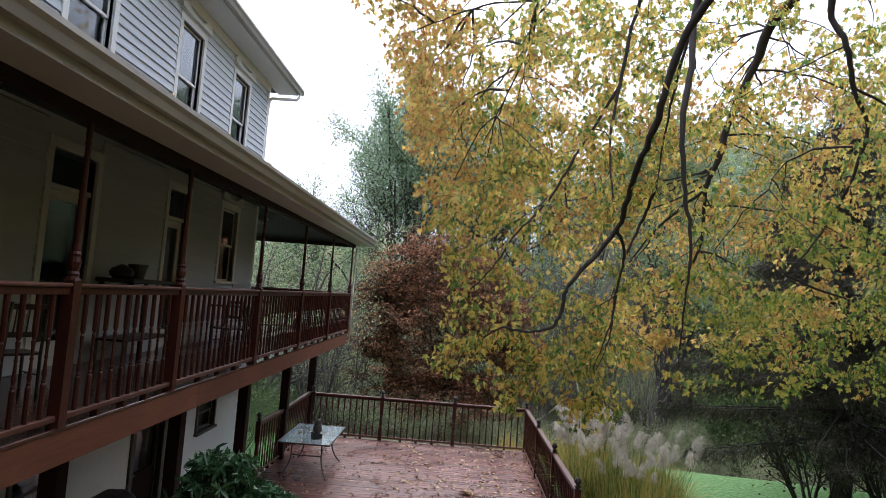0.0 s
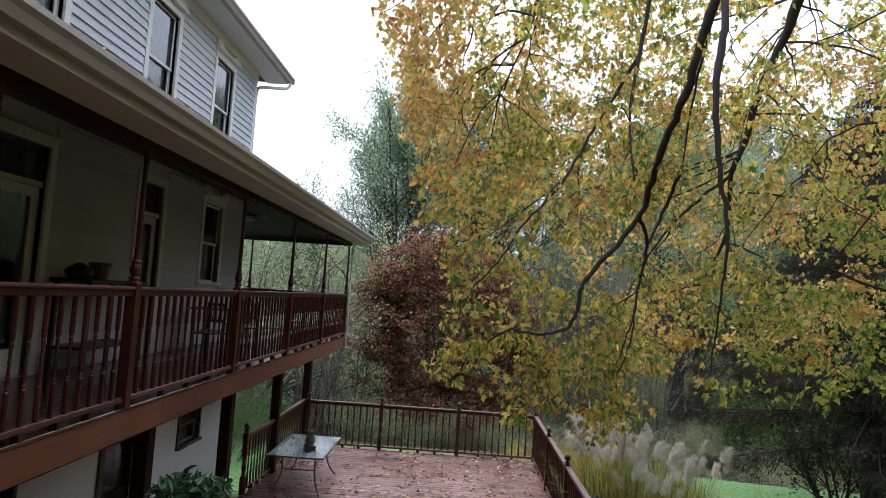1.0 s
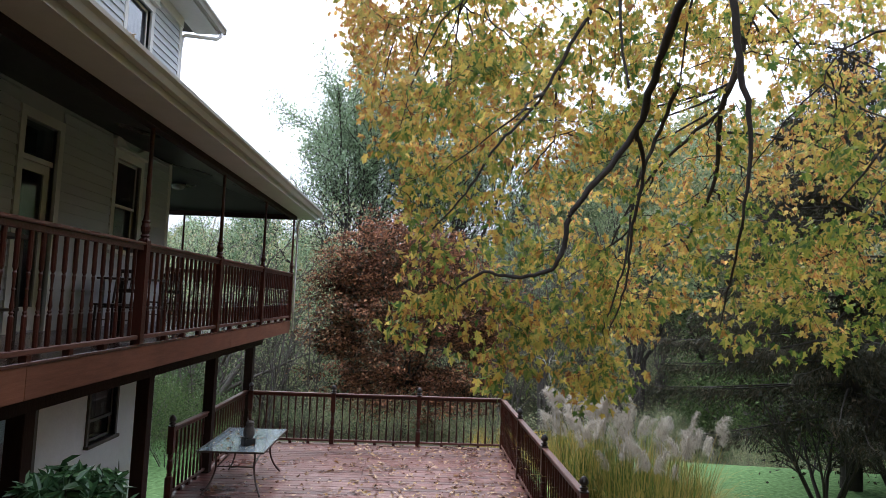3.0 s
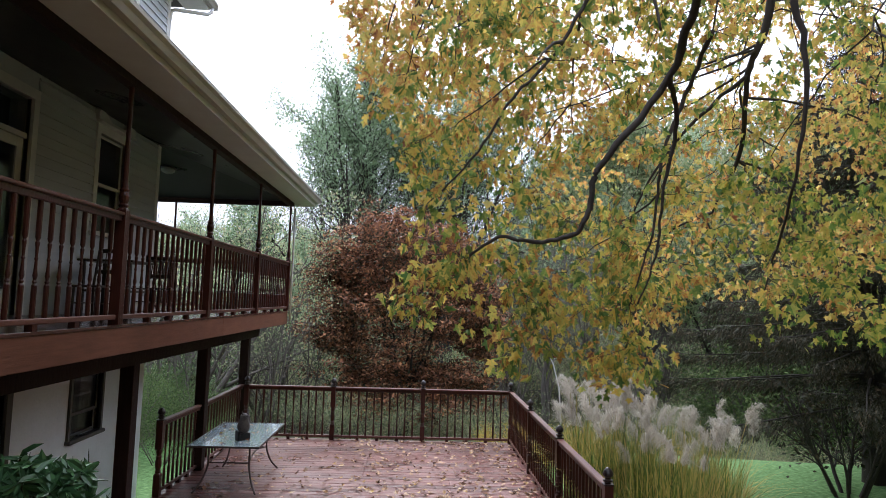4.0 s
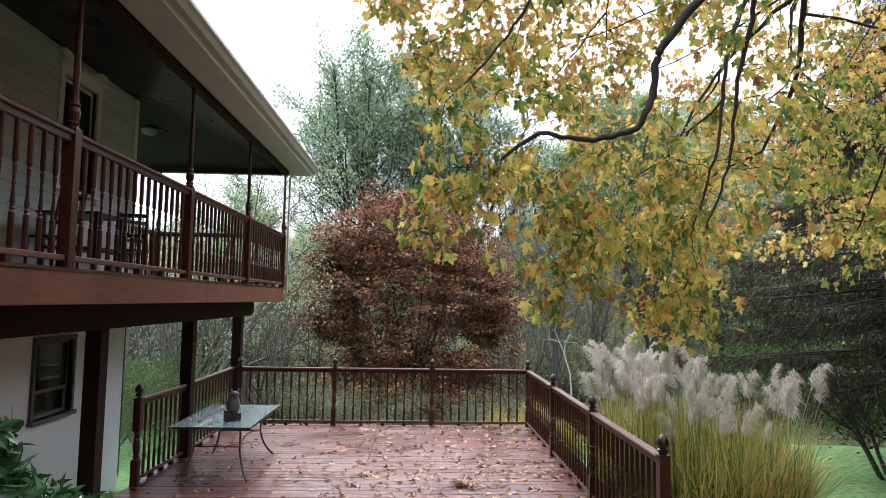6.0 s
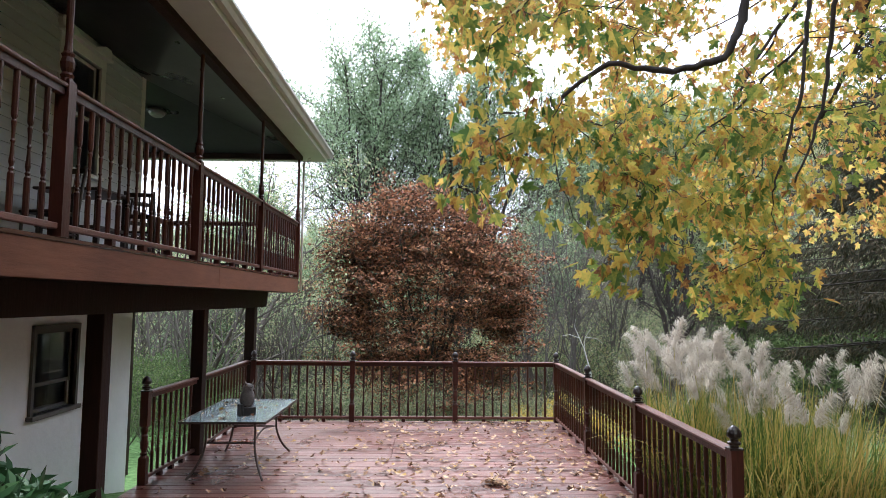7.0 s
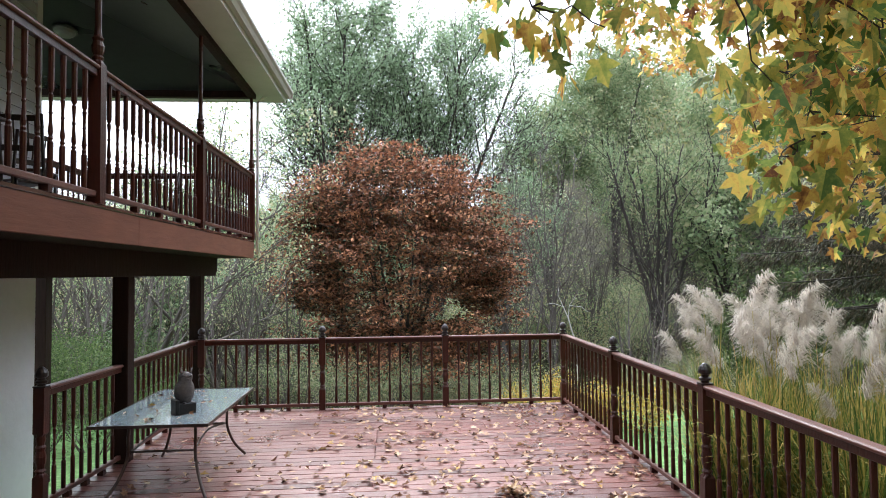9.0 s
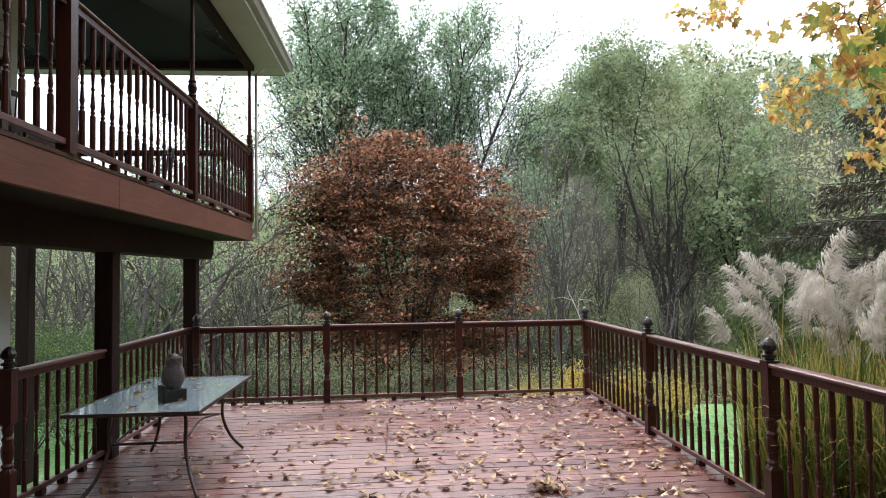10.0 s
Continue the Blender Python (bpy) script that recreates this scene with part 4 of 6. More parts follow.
def limbed(seed, lines, r0, spec, kids, length, first=0.3, angle=38, base=0.0):
    """Stems along the given lines, with boughs that fork twice more into fine twigs."""
    rng = random.Random(seed)
    limbs = []
    for pts, ra, rb in lines:
        sm = smooth_line(pts, 6)
        n = len(sm) - 1
        sm = [p + Vector((rng.gauss(0, .06), rng.gauss(0, .06), 0)) * (0 < i < n) for i, p in enumerate(sm)]
        rad = [r0 * (ra + (rb - ra) * i / n) for i in range(n + 1)]
        limbs.append((sm, rad, 0))
        for k in range(kids):
            f = first + (0.99 - first) * (k + rng.random()) / kids
            i = min(int(f * n), n - 1)
            q = sm[i].lerp(sm[i + 1], f * n - i)
            if q.z < base:
                continue
            axis = (sm[i + 1] - sm[i]).normalized()
            side = axis.orthogonal().normalized()
            side.rotate(Matrix.Rotation(2.4 * k + rng.uniform(-0.6, 0.6), 3, axis))
            a = radians(rng.gauss(angle, 8))
            grow(rng, q, axis * math.cos(a) + side * math.sin(a), length * (1.08 - 0.25 * f) * rng.uniform(0.7, 1.2), rad[i] * 0.45, 1, spec, limbs)
    return limbs


def thin(P, z0, z1, seed):
    """Keeps few of the points near z0 and below, all of them above z1."""
    r = np.random.default_rng(seed)
    return P[r.random(len(P)) < 0.12 + 0.88 * np.clip((P[:, 2] - z0) / (z1 - z0), 0, 1)]


FINE = dict(segs=(9, 7, 5, 4), kids=(0, 6, 4), first=(0, 0.22, 0.2), angle=(0, 34, 40), ratio=(0, 0.46, 0.5), wob=(0.05, 0.08, 0.13, 0.17),
            lift=(0, 0.06, 0.03, 0.0), taper=0.22)

ASCEND = dict(FINE, kids=(0, 8, 5), lift=(0, 0.05, 0.03, -0.01), wob=(0.05, 0.07, 0.12, 0.16))

# two tall willowy trees behind the copper maple
TALL = "tall open-crowned tree with grey-green leaves and dark forked trunk"
lines = fan(4, 6, 16.6, 3.0, 1, 0.25, 0.33) + fan(5, 3, 12.0, 3.8, 0.7, 0.25, 0.2) + [([(0, 0, -0.4), (-0.8, -0.2, 3.0), (-2.4, -0.6, 6.0), (-4.2, -0.9, 8.2)], 0.5, 0.2)]
limbs = limbed(3, lines, 0.19, ASCEND, 14, 3.7, 0.50, 42, 7.0)
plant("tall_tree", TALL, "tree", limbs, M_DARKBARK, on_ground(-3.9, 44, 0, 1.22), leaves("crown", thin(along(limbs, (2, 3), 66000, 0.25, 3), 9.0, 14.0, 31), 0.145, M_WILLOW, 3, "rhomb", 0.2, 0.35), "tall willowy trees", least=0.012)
lines = fan(9, 6, 17.0, 2.9, 1, 0.25, 0.3) + [([(0.2, 0, -0.4), (0.9, 0, 5.0), (2.5, -0.4, 10.0), (4.4, -0.6, 14.6)], 0.8, 0.25), ([(0.2, 0, -0.4), (1.0, 0.3, 5.0), (3.0, 0.4, 8.6), (4.6, 0.5, 11.0)], 0.6, 0.25),
                                                  ([(0, 0, -0.4), (-0.5, 0, 5.0), (-1.2, -0.3, 8.6), (-2.0, -0.5, 11.6)], 0.6, 0.25)]
limbs = limbed(8, lines, 0.19, ASCEND, 14, 3.6, 0.50, 40, 7.0)
P = thin(along(limbs, (2, 3), 70000, 0.25, 8), 9.0, 14.0, 32)
keep = (P[:, 0] < 3.6) | (np.random.default_rng(6).random(len(P)) < 0.5)
plant("tall_tree", TALL, "tree", limbs, M_DARKBARK, on_ground(2.0, 45, 0, 1.2), leaves("crown", P[keep], 0.145, M_WILLOW, 8, "rhomb", 0.2, 0.35), "tall willowy trees", least=0.012)
limbs = limbed(14, fan(15, 5, 11.0, 2.4, 1, 0.25, 0.3), 0.14, ASCEND, 10, 3.0, 0.34, 42, 3.0)
plant("tall_tree", TALL, "tree", limbs, M_DARKBARK, on_ground(-10.5, 43), leaves("crown", along(limbs, (2, 3), 22000, 0.26, 14), 0.17, M_WILLOW, 14, "rhomb", 0.2, 0.35), "tall willowy trees", least=0.012)
for x, y, sd, h, cnt in ((16.9, 55, 16, 1.06, 900), (11.4, 54, 17, 0.92, 620), (23.0, 57, 18, 0.90, 380)):
    limbs, P = clump_tree(sd, 6, [(0, 0, 14.2, 4.3, 4.0, 4.6, 4), (-3.4, 0, 11.6, 2.6, 2.6, 3.2, 1.2), (3.2, 0, 11.6, 2.5, 2.6, 3.2, 1.2)], cnt, 56, (0.46, 0.46, 0.32),
                          fan(sd + 60, 5, 16.0, 3.0, 1, 0.2, 0.38), 0.2, 0.4, -0.12, 0.03, bulge=0.35)
    plant("oak_tree", "tall olive-green tree with a rounded crown above the woods", "tree", limbs, M_DARKBARK, on_ground(x, y, 0, h),
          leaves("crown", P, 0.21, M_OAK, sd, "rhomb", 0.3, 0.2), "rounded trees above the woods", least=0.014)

# copper Japanese maple beyond the deck: layered pads over spreading stems
FOOT = -ground_z(-0.1, 29.2)


def maple_shell(p):
    z, out = p[2] - FOOT, math.hypot(p[0], p[1])
    return not (0.4 < z < 2.3 and out < 2.2 and (p[0] * 7.3 + p[2] * 5.1) % 1.0 < 0.8)


limbs, P = clump_tree(21, 1.0, [(0, 0, FOOT + 3.3, 4.1, 3.7, 3.0, 9), (-0.3, 0, FOOT + 4.6, 2.5, 2.5, 1.85, 2.6), (1.9, -0.6, FOOT + 4.0, 1.6, 1.6, 1.5, 1), (-2.3, -0.6, FOOT + 3.6, 1.7, 1.6, 1.4, 1),
                                (-3.0, -0.4, FOOT + 2.2, 1.15, 1.5, 1.6, 1), (3.0, -0.3, FOOT + 2.1, 1.2, 1.5, 1.6, 1), (0, 0, FOOT + 0.9, 4.0, 3.6, 1.5, 3.4), (0, 0, FOOT - 0.7, 3.6, 3.4, 1.2, 3.0)],
                      3600, 50, (0.25, 0.25, 0.075), fan(22, 9, FOOT + 4.6, 2.9, 1, 0.18, 0.35, 0.7), 0.10, 0.5, -0.09, 0.010, maple_shell, 0.8, 0.6)
plant("japanese_maple", "wide dome-shaped maple with copper and dark red leaves", "tree", limbs, M_DARKBARK, on_ground(-0.1, 29.2),
      leaves("crown", P, 0.138, M_REDLEAF, 24, "rhomb", 0.9, 0.2), leaf_label="copper-red foliage")

# open multi-stemmed tree with fine twigs, right of the maple
lines = fan(34, 5, 11.4, 4.2, 1, 0.2, 0.30, 0.72) + fan(33, 3, 12.0, 1.8, 0.9, 0.2, 0.3, 0.5)
limbs = limbed(31, lines, 0.17, FINE, 7, 3.4, 0.38, 34, 3.4)
P = thin(along(limbs, (2, 3), 15000, 0.25, 33), 7.5, 12.0, 34)
plant("multi_stemmed_tree", "multi-stemmed tree with dark stems and thin soft green foliage", "tree", limbs, M_DARKBARK, on_ground(12.2, 36),
      leaves("crown", P, 0.11, M_OAK, 33, "rhomb", 0.3, 0.4), least=0.006)
BARE = "nearly bare slender tree with pinkish-grey twigs"
limbs = limbed(37, fan(38, 4, 11.4, 1.8, 1, 0.2, 0.35) + fan(39, 3, 9.0, 2.6, 0.7, 0.2, 0.3), 0.10, FINE, 9, 2.8, 0.28, 36, 2.0)
wood = wood_mesh("trunk", limbs, M_BARK, least=0.009)
crown = leaves("crown", along(limbs, (3,), 700, 0.12, 39), 0.12, M_WOODS, 39, "rhomb", 0.3, 0.4)
for x, y, a, k in ((7.2, 36.5, 0, 1.0), (17.6, 35.5, 100, 0.9), (5.4, 39.5, 200, 0.95), (21.5, 36.0, 300, 0.95), (10.0, 39.0, 60, 0.85), (14.8, 39.5, 250, 0.95), (-7.5, 33, 40, 0.75), (-11.5, 35, 130, 0.8), (-15, 31, 220, 0.75)):
    t = thing("bare_tree", BARE, "tree", on_ground(x, y, a, k), "bare grey trees")
    part("trunk", wood, None, t)
    part("crown", crown, None, t)
# pale dead sapling at the wood's edge
DEAD_AT = (6.3, 30)
gz = -ground_z(*DEAD_AT)
limbs = [([Vector((0.3, 0, -0.2)), Vector((0.1, 0, gz - 0.6)), Vector((-0.15, 0, gz + 0.3)), Vector((-0.5, 0.1, gz + 1.15))], [0.035, 0.03, 0.022, 0.008], 0),
         ([Vector((-0.15, 0, gz + 0.3)), Vector((-0.1, 0, gz + 0.75)), Vector((0.15, 0, gz + 1.1))], [0.018, 0.012, 0.005], 1), ([Vector((-0.3, 0, gz + 0.7)), Vector((-0.7, 0, gz + 0.85)), Vector((-1.0, 0, gz + 0.8))], [0.014, 0.010, 0.004], 1),
         ([Vector((-0.1, 0, gz + 0.75)), Vector((0.35, 0, gz + 0.7)), Vector((0.6, 0, gz + 0.5))], [0.012, 0.009, 0.004], 1), ([Vector((-0.5, 0.1, gz + 1.15)), Vector((-0.45, 0.1, gz + 1.45))], [0.009, 0.004], 1)]
M_PALE = shade("bleached_wood", (0.50, 0.48, 0.44), (0.72, 0.70, 0.66), 8, 0.7, 0.2)
plant("dead_sapling", "pale bleached dead sapling at the wood's edge", "sapling", limbs, M_PALE, on_ground(*DEAD_AT))

# woodland: a few kinds, repeated over the slope
KINDS = []
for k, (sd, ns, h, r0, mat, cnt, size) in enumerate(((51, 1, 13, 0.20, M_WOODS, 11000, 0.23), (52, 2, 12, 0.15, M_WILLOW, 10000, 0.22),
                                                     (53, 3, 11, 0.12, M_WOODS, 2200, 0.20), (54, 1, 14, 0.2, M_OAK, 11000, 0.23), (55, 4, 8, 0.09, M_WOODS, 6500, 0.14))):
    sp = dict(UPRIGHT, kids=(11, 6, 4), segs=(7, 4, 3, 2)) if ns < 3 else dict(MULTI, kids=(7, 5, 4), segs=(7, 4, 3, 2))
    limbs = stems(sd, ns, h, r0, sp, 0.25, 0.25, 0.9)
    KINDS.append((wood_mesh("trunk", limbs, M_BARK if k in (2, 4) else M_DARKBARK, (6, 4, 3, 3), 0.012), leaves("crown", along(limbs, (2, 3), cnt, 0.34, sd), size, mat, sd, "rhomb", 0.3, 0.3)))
limbs = stems(56, 1, 13, 0.2, dict(UPRIGHT, kids=(9, 5, 3), segs=(6, 3, 3, 2)), 0.25, 0.25, 0.9)
LIGHT = (wood_mesh("trunk", limbs, M_DARKBARK, (6, 4), 0.012), leaves("crown", along(limbs, (2, 3), 3000, 0.7, 56), 0.80, M_WOODS, 56, "rhomb", 0.3, 0.3))
NAMES = ("olive-brown autumn woodland tree", "grey-green woodland tree on the slope", "nearly bare many-stemmed woodland tree", "green-leaved woodland tree on the slope", "small thicket tree with thin leaves")
rng = random.Random(77)
spots = []
tries = 0
while len(spots) < 105 and tries < 6000:
    tries += 1
    y = 35 + 72 * rng.random() ** 1.5
    x = rng.uniform(-0.62, 0.86) * (y + 6)
    near = 4.2 if y < 60 else 5.0
    if any((x - a) ** 2 + (y - b) ** 2 < near * near for a, b in spots) or (y < 47 and -8 < x < 14.5):
        continue
    spots.append((x, y))
spots += [(-9.0, 31), (-13.5, 29), (-17, 34), (18.5, 30), (22.5, 27), (26, 33), (20, 40)]
HEIGHTS = (13, 12, 11, 14, 8)
# unseen trees beside and behind the view, added to keep light off the house
spots += [(9.5, -5), (12.5, -11), (13, -1.5), (7, -10), (3, -14), (11, 3.5)]
spots += [(rng.uniform(19, 40), -24 + 1.55 * i) for i in range(32)] + [(-12 + 3.4 * i, rng.uniform(-22, -14)) for i in range(12)]
for x, y in spots:
    k = rng.choice((0, 1, 3, 2, 2, 0, 4, 3, 1, 3)) if y > 36 or y < 26 else rng.choice((2, 4, 1))
    bear = x / max(y, 30)
    line = 0.14 + 0.21 * smooth(0.12, 0.30, bear) if y > 26 else 0.6
    most = (1.7 + line * (y - 7.5) - ground_z(x, y)) / HEIGHTS[k]
    size = rng.uniform(0.85, 1.25)
    if y > 26:
        size = min(size, max(most, 0.5) * rng.uniform(0.8, 1.0))
    t = thing("woodland_tree", NAMES[k], "tree", on_ground(x, y, rng.uniform(0, 360), size), "woodland trees")
    bark, crown = KINDS[k] if y > 26 else LIGHT
    part("trunk", bark, None, t)
    part("crown", crown, None, t)

# far wooded hillside
r = np.random.default_rng(90)
pts = []
for i in range(520):
    y = 92 + 120 * r.random()
    x = r.uniform(-0.8, 0.95) * y
    c = np.array((x, y, ground_z(x, y) + r.uniform(4, 7)))
    u = r.normal(size=(360, 3))
    u /= np.linalg.norm(u, axis=1, keepdims=True)
    pts.append(c + u * r.uniform(0.6, 1, size=(360, 1)) * np.array((3.0, 3.0, 4.8)))
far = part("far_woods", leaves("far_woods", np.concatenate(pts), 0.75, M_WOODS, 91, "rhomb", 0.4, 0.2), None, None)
tagged(far, "olive-green woods covering the far hillside, haze put into the leaf colour", "woods", kind="stuff")


# leaning saplings and scrub below the deck, seen between the balcony supports
def scrub(name, label, seed, n, h, r0, bark, mat, count, size, spots, group, lean=0.6, spread=0.2, category="shrub"):
    limbs = stems(seed, n, h, r0, dict(MULTI, kids=(6, 5, 4), segs=(6, 4, 3, 3)), lean, 0.15, 0.85)
    w = wood_mesh("stems", limbs, bark, (5, 3) if h < 3 else (6, 4, 3), 0.004)
    c = leaves("foliage", along(limbs, (2, 3), count, spread, seed), size, mat, seed, "rhomb", 0.4, 0.2)
    for x, y, a, s in spots:
        t = thing(name, label, category, on_ground(x, y, a, s), group)
        part("trunk", w, None, t)
        part("foliage", c, None, t)


scrub("leaning_tree", "leaning grey tree with thin yellow-green leaves", 101, 5, 9, 0.13, M_BARK, M_WOODS, 12000, 0.085,
      [(-8.0, 25.5, 20, 1.0), (-9.5, 31.5, 120, 0.9), (-12, 27, 200, 1.1), (-7.0, 36, 300, 1.1)], "leaning trees", 0.75, 0.25, "tree")
scrub("thicket_shrub", "dense thicket shrub with dull green leaves", 102, 8, 2.6, 0.03, M_BARK, M_WOODS, 5600, 0.062,
      [(rng.uniform(-12, 18), rng.uniform(23.5, 35), rng.uniform(0, 360), rng.uniform(0.5, 0.95)) for i in range(44)]
      + [(rng.uniform(-6, 26), rng.uniform(37, 50), rng.uniform(0, 360), rng.uniform(1.2, 1.9)) for i in range(26)], "thicket shrubs", 0.8, 0.2)
scrub("thicket_shrub", "dense thicket shrub with dark green leaves", 106, 8, 2.6, 0.03, M_BARK, M_FRESH, 5600, 0.062,
      [(-6.3, 16.9, 40, 0.45), (-7.0, 16.2, 170, 0.5), (-5.4, 18.1, 10, 0.5), (-6.4, 18.3, 200, 0.55), (-4.9, 19.0, 120, 0.5), (-7.6, 18.5, 60, 0.6), (-7.2, 19.4, 80, 0.8), (-8.6, 18.4, 150, 0.8), (-10.0, 19.6, 290, 0.9), (-11.5, 17.5, 330, 0.9)], "thicket shrubs", 0.8, 0.2)
scrub("bare_sapling", "slender nearly bare sapling with grey stems", 105, 5, 7.5, 0.06, M_BARK, M_WOODS, 700, 0.07,
      [(-6.2, 22.5, 0, 0.8), (-8.0, 24.2, 70, 1.0), (-10.2, 26, 150, 1.0), (-11.4, 23, 220, 0.9), (-4.8, 25.0, 290, 0.85), (-13, 30, 20, 1.1), (-4.4, 28, 100, 1.0), (-6.4, 29.5, 200, 1.1),
       (9.4, 31, 250, 0.9), (4.6, 33, 310, 1.0)], "bare saplings", 0.35, 0.15, "sapling")
scrub("green_shrub", "leafy bright green shrub at the lawn's edge", 103, 9, 2.2, 0.03, M_BARK, M_FRESH, 11000, 0.062,
      [(-5.8, 20.6, 0, 0.8), (-7.4, 22.0, 90, 0.9), (-9.5, 22.8, 40, 1.0), (15.5, 29, 10, 1.2), (14.6, 33.5, 70, 1.2), (19, 26, 200, 1.7), (21, 29, 20, 2.2), (24, 32, 60, 2.4), (16.5, 31.5, 130, 2.6), (19.5, 33, 250, 3.0), (23, 36, 330, 3.2)], "green shrubs", 0.8, 0.2)
scrub("yellow_shrub", "low shrub with yellow and orange autumn leaves", 104, 10, 1.15, 0.02, M_BARK, M_YELLOW, 4200, 0.055,
      [(2.5, 19.4, 0, 0.7), (3.3, 18.9, 80, 0.95), (4.2, 18.7, 160, 0.9)], "yellow shrubs", 0.9, 0.12)

# dark spruce beside the lawn with drooping tiers
rng = random.Random(61)
limbs = [([Vector((0, 0, -0.4)), Vector((0.05, 0, 2)), Vector((0, 0.05, 5)), Vector((0, 0, 8.5)), Vector((0, 0, 11.4))], [0.26, 0.24, 0.18, 0.09, 0.02], 0)]
P, A = [], []
for i in range(150):
    f = (i + rng.random()) / 150
    z = 1.7 + 9.4 * f
    a = rng.uniform(0, 2 * math.pi)
    L = (4.5 * (1 - f) ** 0.85 + 0.35) * rng.uniform(0.75, 1.1)
    p, d = Vector((0, 0, z)), Vector((math.cos(a), math.sin(a), 0.12))
    pts = [p.copy()]
    for s in range(6):
        d = (d + Vector((rng.gauss(0, .05), rng.gauss(0, .05), -0.11 + 0.035 * s))).normalized()
        p = p + d * L / 6
        pts.append(p.copy())
    limbs.append((pts, [0.035 * (1 - 0.14 * s) for s in range(7)], 2))
    for s in range(int(420 * L)):
        t = (rng.random() ** 0.7) * 6
        q = pts[min(int(t), 5)].lerp(pts[min(int(t), 5) + 1], t - int(t))
        sx = Vector((-math.sin(a), math.cos(a), 0)) * rng.gauss(0, 0.30 * (1.15 - t / 7))
        P.append(tuple(q + sx + Vector((0, 0, -abs(rng.gauss(0, 0.16))))))
        A.append((math.cos(a) * 0.7, math.sin(a) * 0.7, -0.5))
plant("spruce", "large dark spruce with drooping branches beside the lawn", "tree", limbs, M_DARKBARK, on_ground(10.95, 17.7),
      leaves("needles", P, 0.145, M_NEEDLE, 62, "needle", 0.5, 0.3, 0.3, np.array(A)), "spruces", crown="needles", least=0.008)
# out of view: a made-up screen of spruces that blocks low sky from the porch
spruce = plant("spruce", "unseen dark spruce added to shade the porch", "tree", limbs[:40], M_DARKBARK, on_ground(17.5, 9.5),
               leaves("needles", P[::8], 0.4, M_NEEDLE, 64, "long", 0.5, 0.3, 0.3, np.array(A[::8])), "spruces", crown="needles", least=0.008)
for i in range(12):
    copy_thing(spruce, on_ground(16.5 + 2.2 * (i % 2), -16.5 + 2.4 * i, 47 * i, 1.35 + 0.12 * (i % 3)))
for x, y, a in ((18.5, 13.0, 150), (20, 15.5, 20)):
    copy_thing(spruce, on_ground(x, y, a, 1.15))
scrub("lawn_shrub", "clump of dark bare shrub stems on the lawn", 63, 9, 3.2, 0.05, M_DARKBARK, M_NEEDLE, 900, 0.12,
      [(9.6, 16.6, 0, 1.0), (11.8, 17.0, 130, 1.1), (12.9, 18.6, 220, 1.0)], "bare shrubs on the lawn", 0.55)


# ---- tall plumed grass beside the deck ----
def plume_mesh(seed):
    r = np.random.default_rng(seed)
    vs, fs = [], []
    lean = r.uniform(0.20, 0.50)
    for i in range(250):
        f = i / 250
        base = np.array((lean * f * f * 0.55, 0, 0.40 * f - 0.08 * lean * f * f))
        a = r.uniform(0, 6.28)
        out = np.array((0.55 + 0.75 * math.cos(a), 0.75 * math.sin(a), r.uniform(0.35, 1.1)))
        out /= np.linalg.norm(out)
        L = r.uniform(0.14, 0.27) * (1.0 - 0.3 * f)
        mid = base + out * L * 0.5
        tip = mid + out * L * 0.32 + np.array((0.10, 0, -0.16 - 0.16 * r.random())) * L * 2.0
        w = np.cross(out, (r.normal(), r.normal(), r.normal()))
        w = w / (np.linalg.norm(w) + 1e-9) * 0.0034
        k = len(vs)
        vs += [base - w * .4, base + w * .4, mid + w, mid - w, tip + w * .5, tip - w * .5]
        fs += [(k, k + 1, k + 2, k + 3), (k + 3, k + 2, k + 4, k + 5)]
    return big_mesh("plume", vs, 4, fs, M_PLUME)


PLUMES = [plume_mesh(200 + i) for i in range(6)]


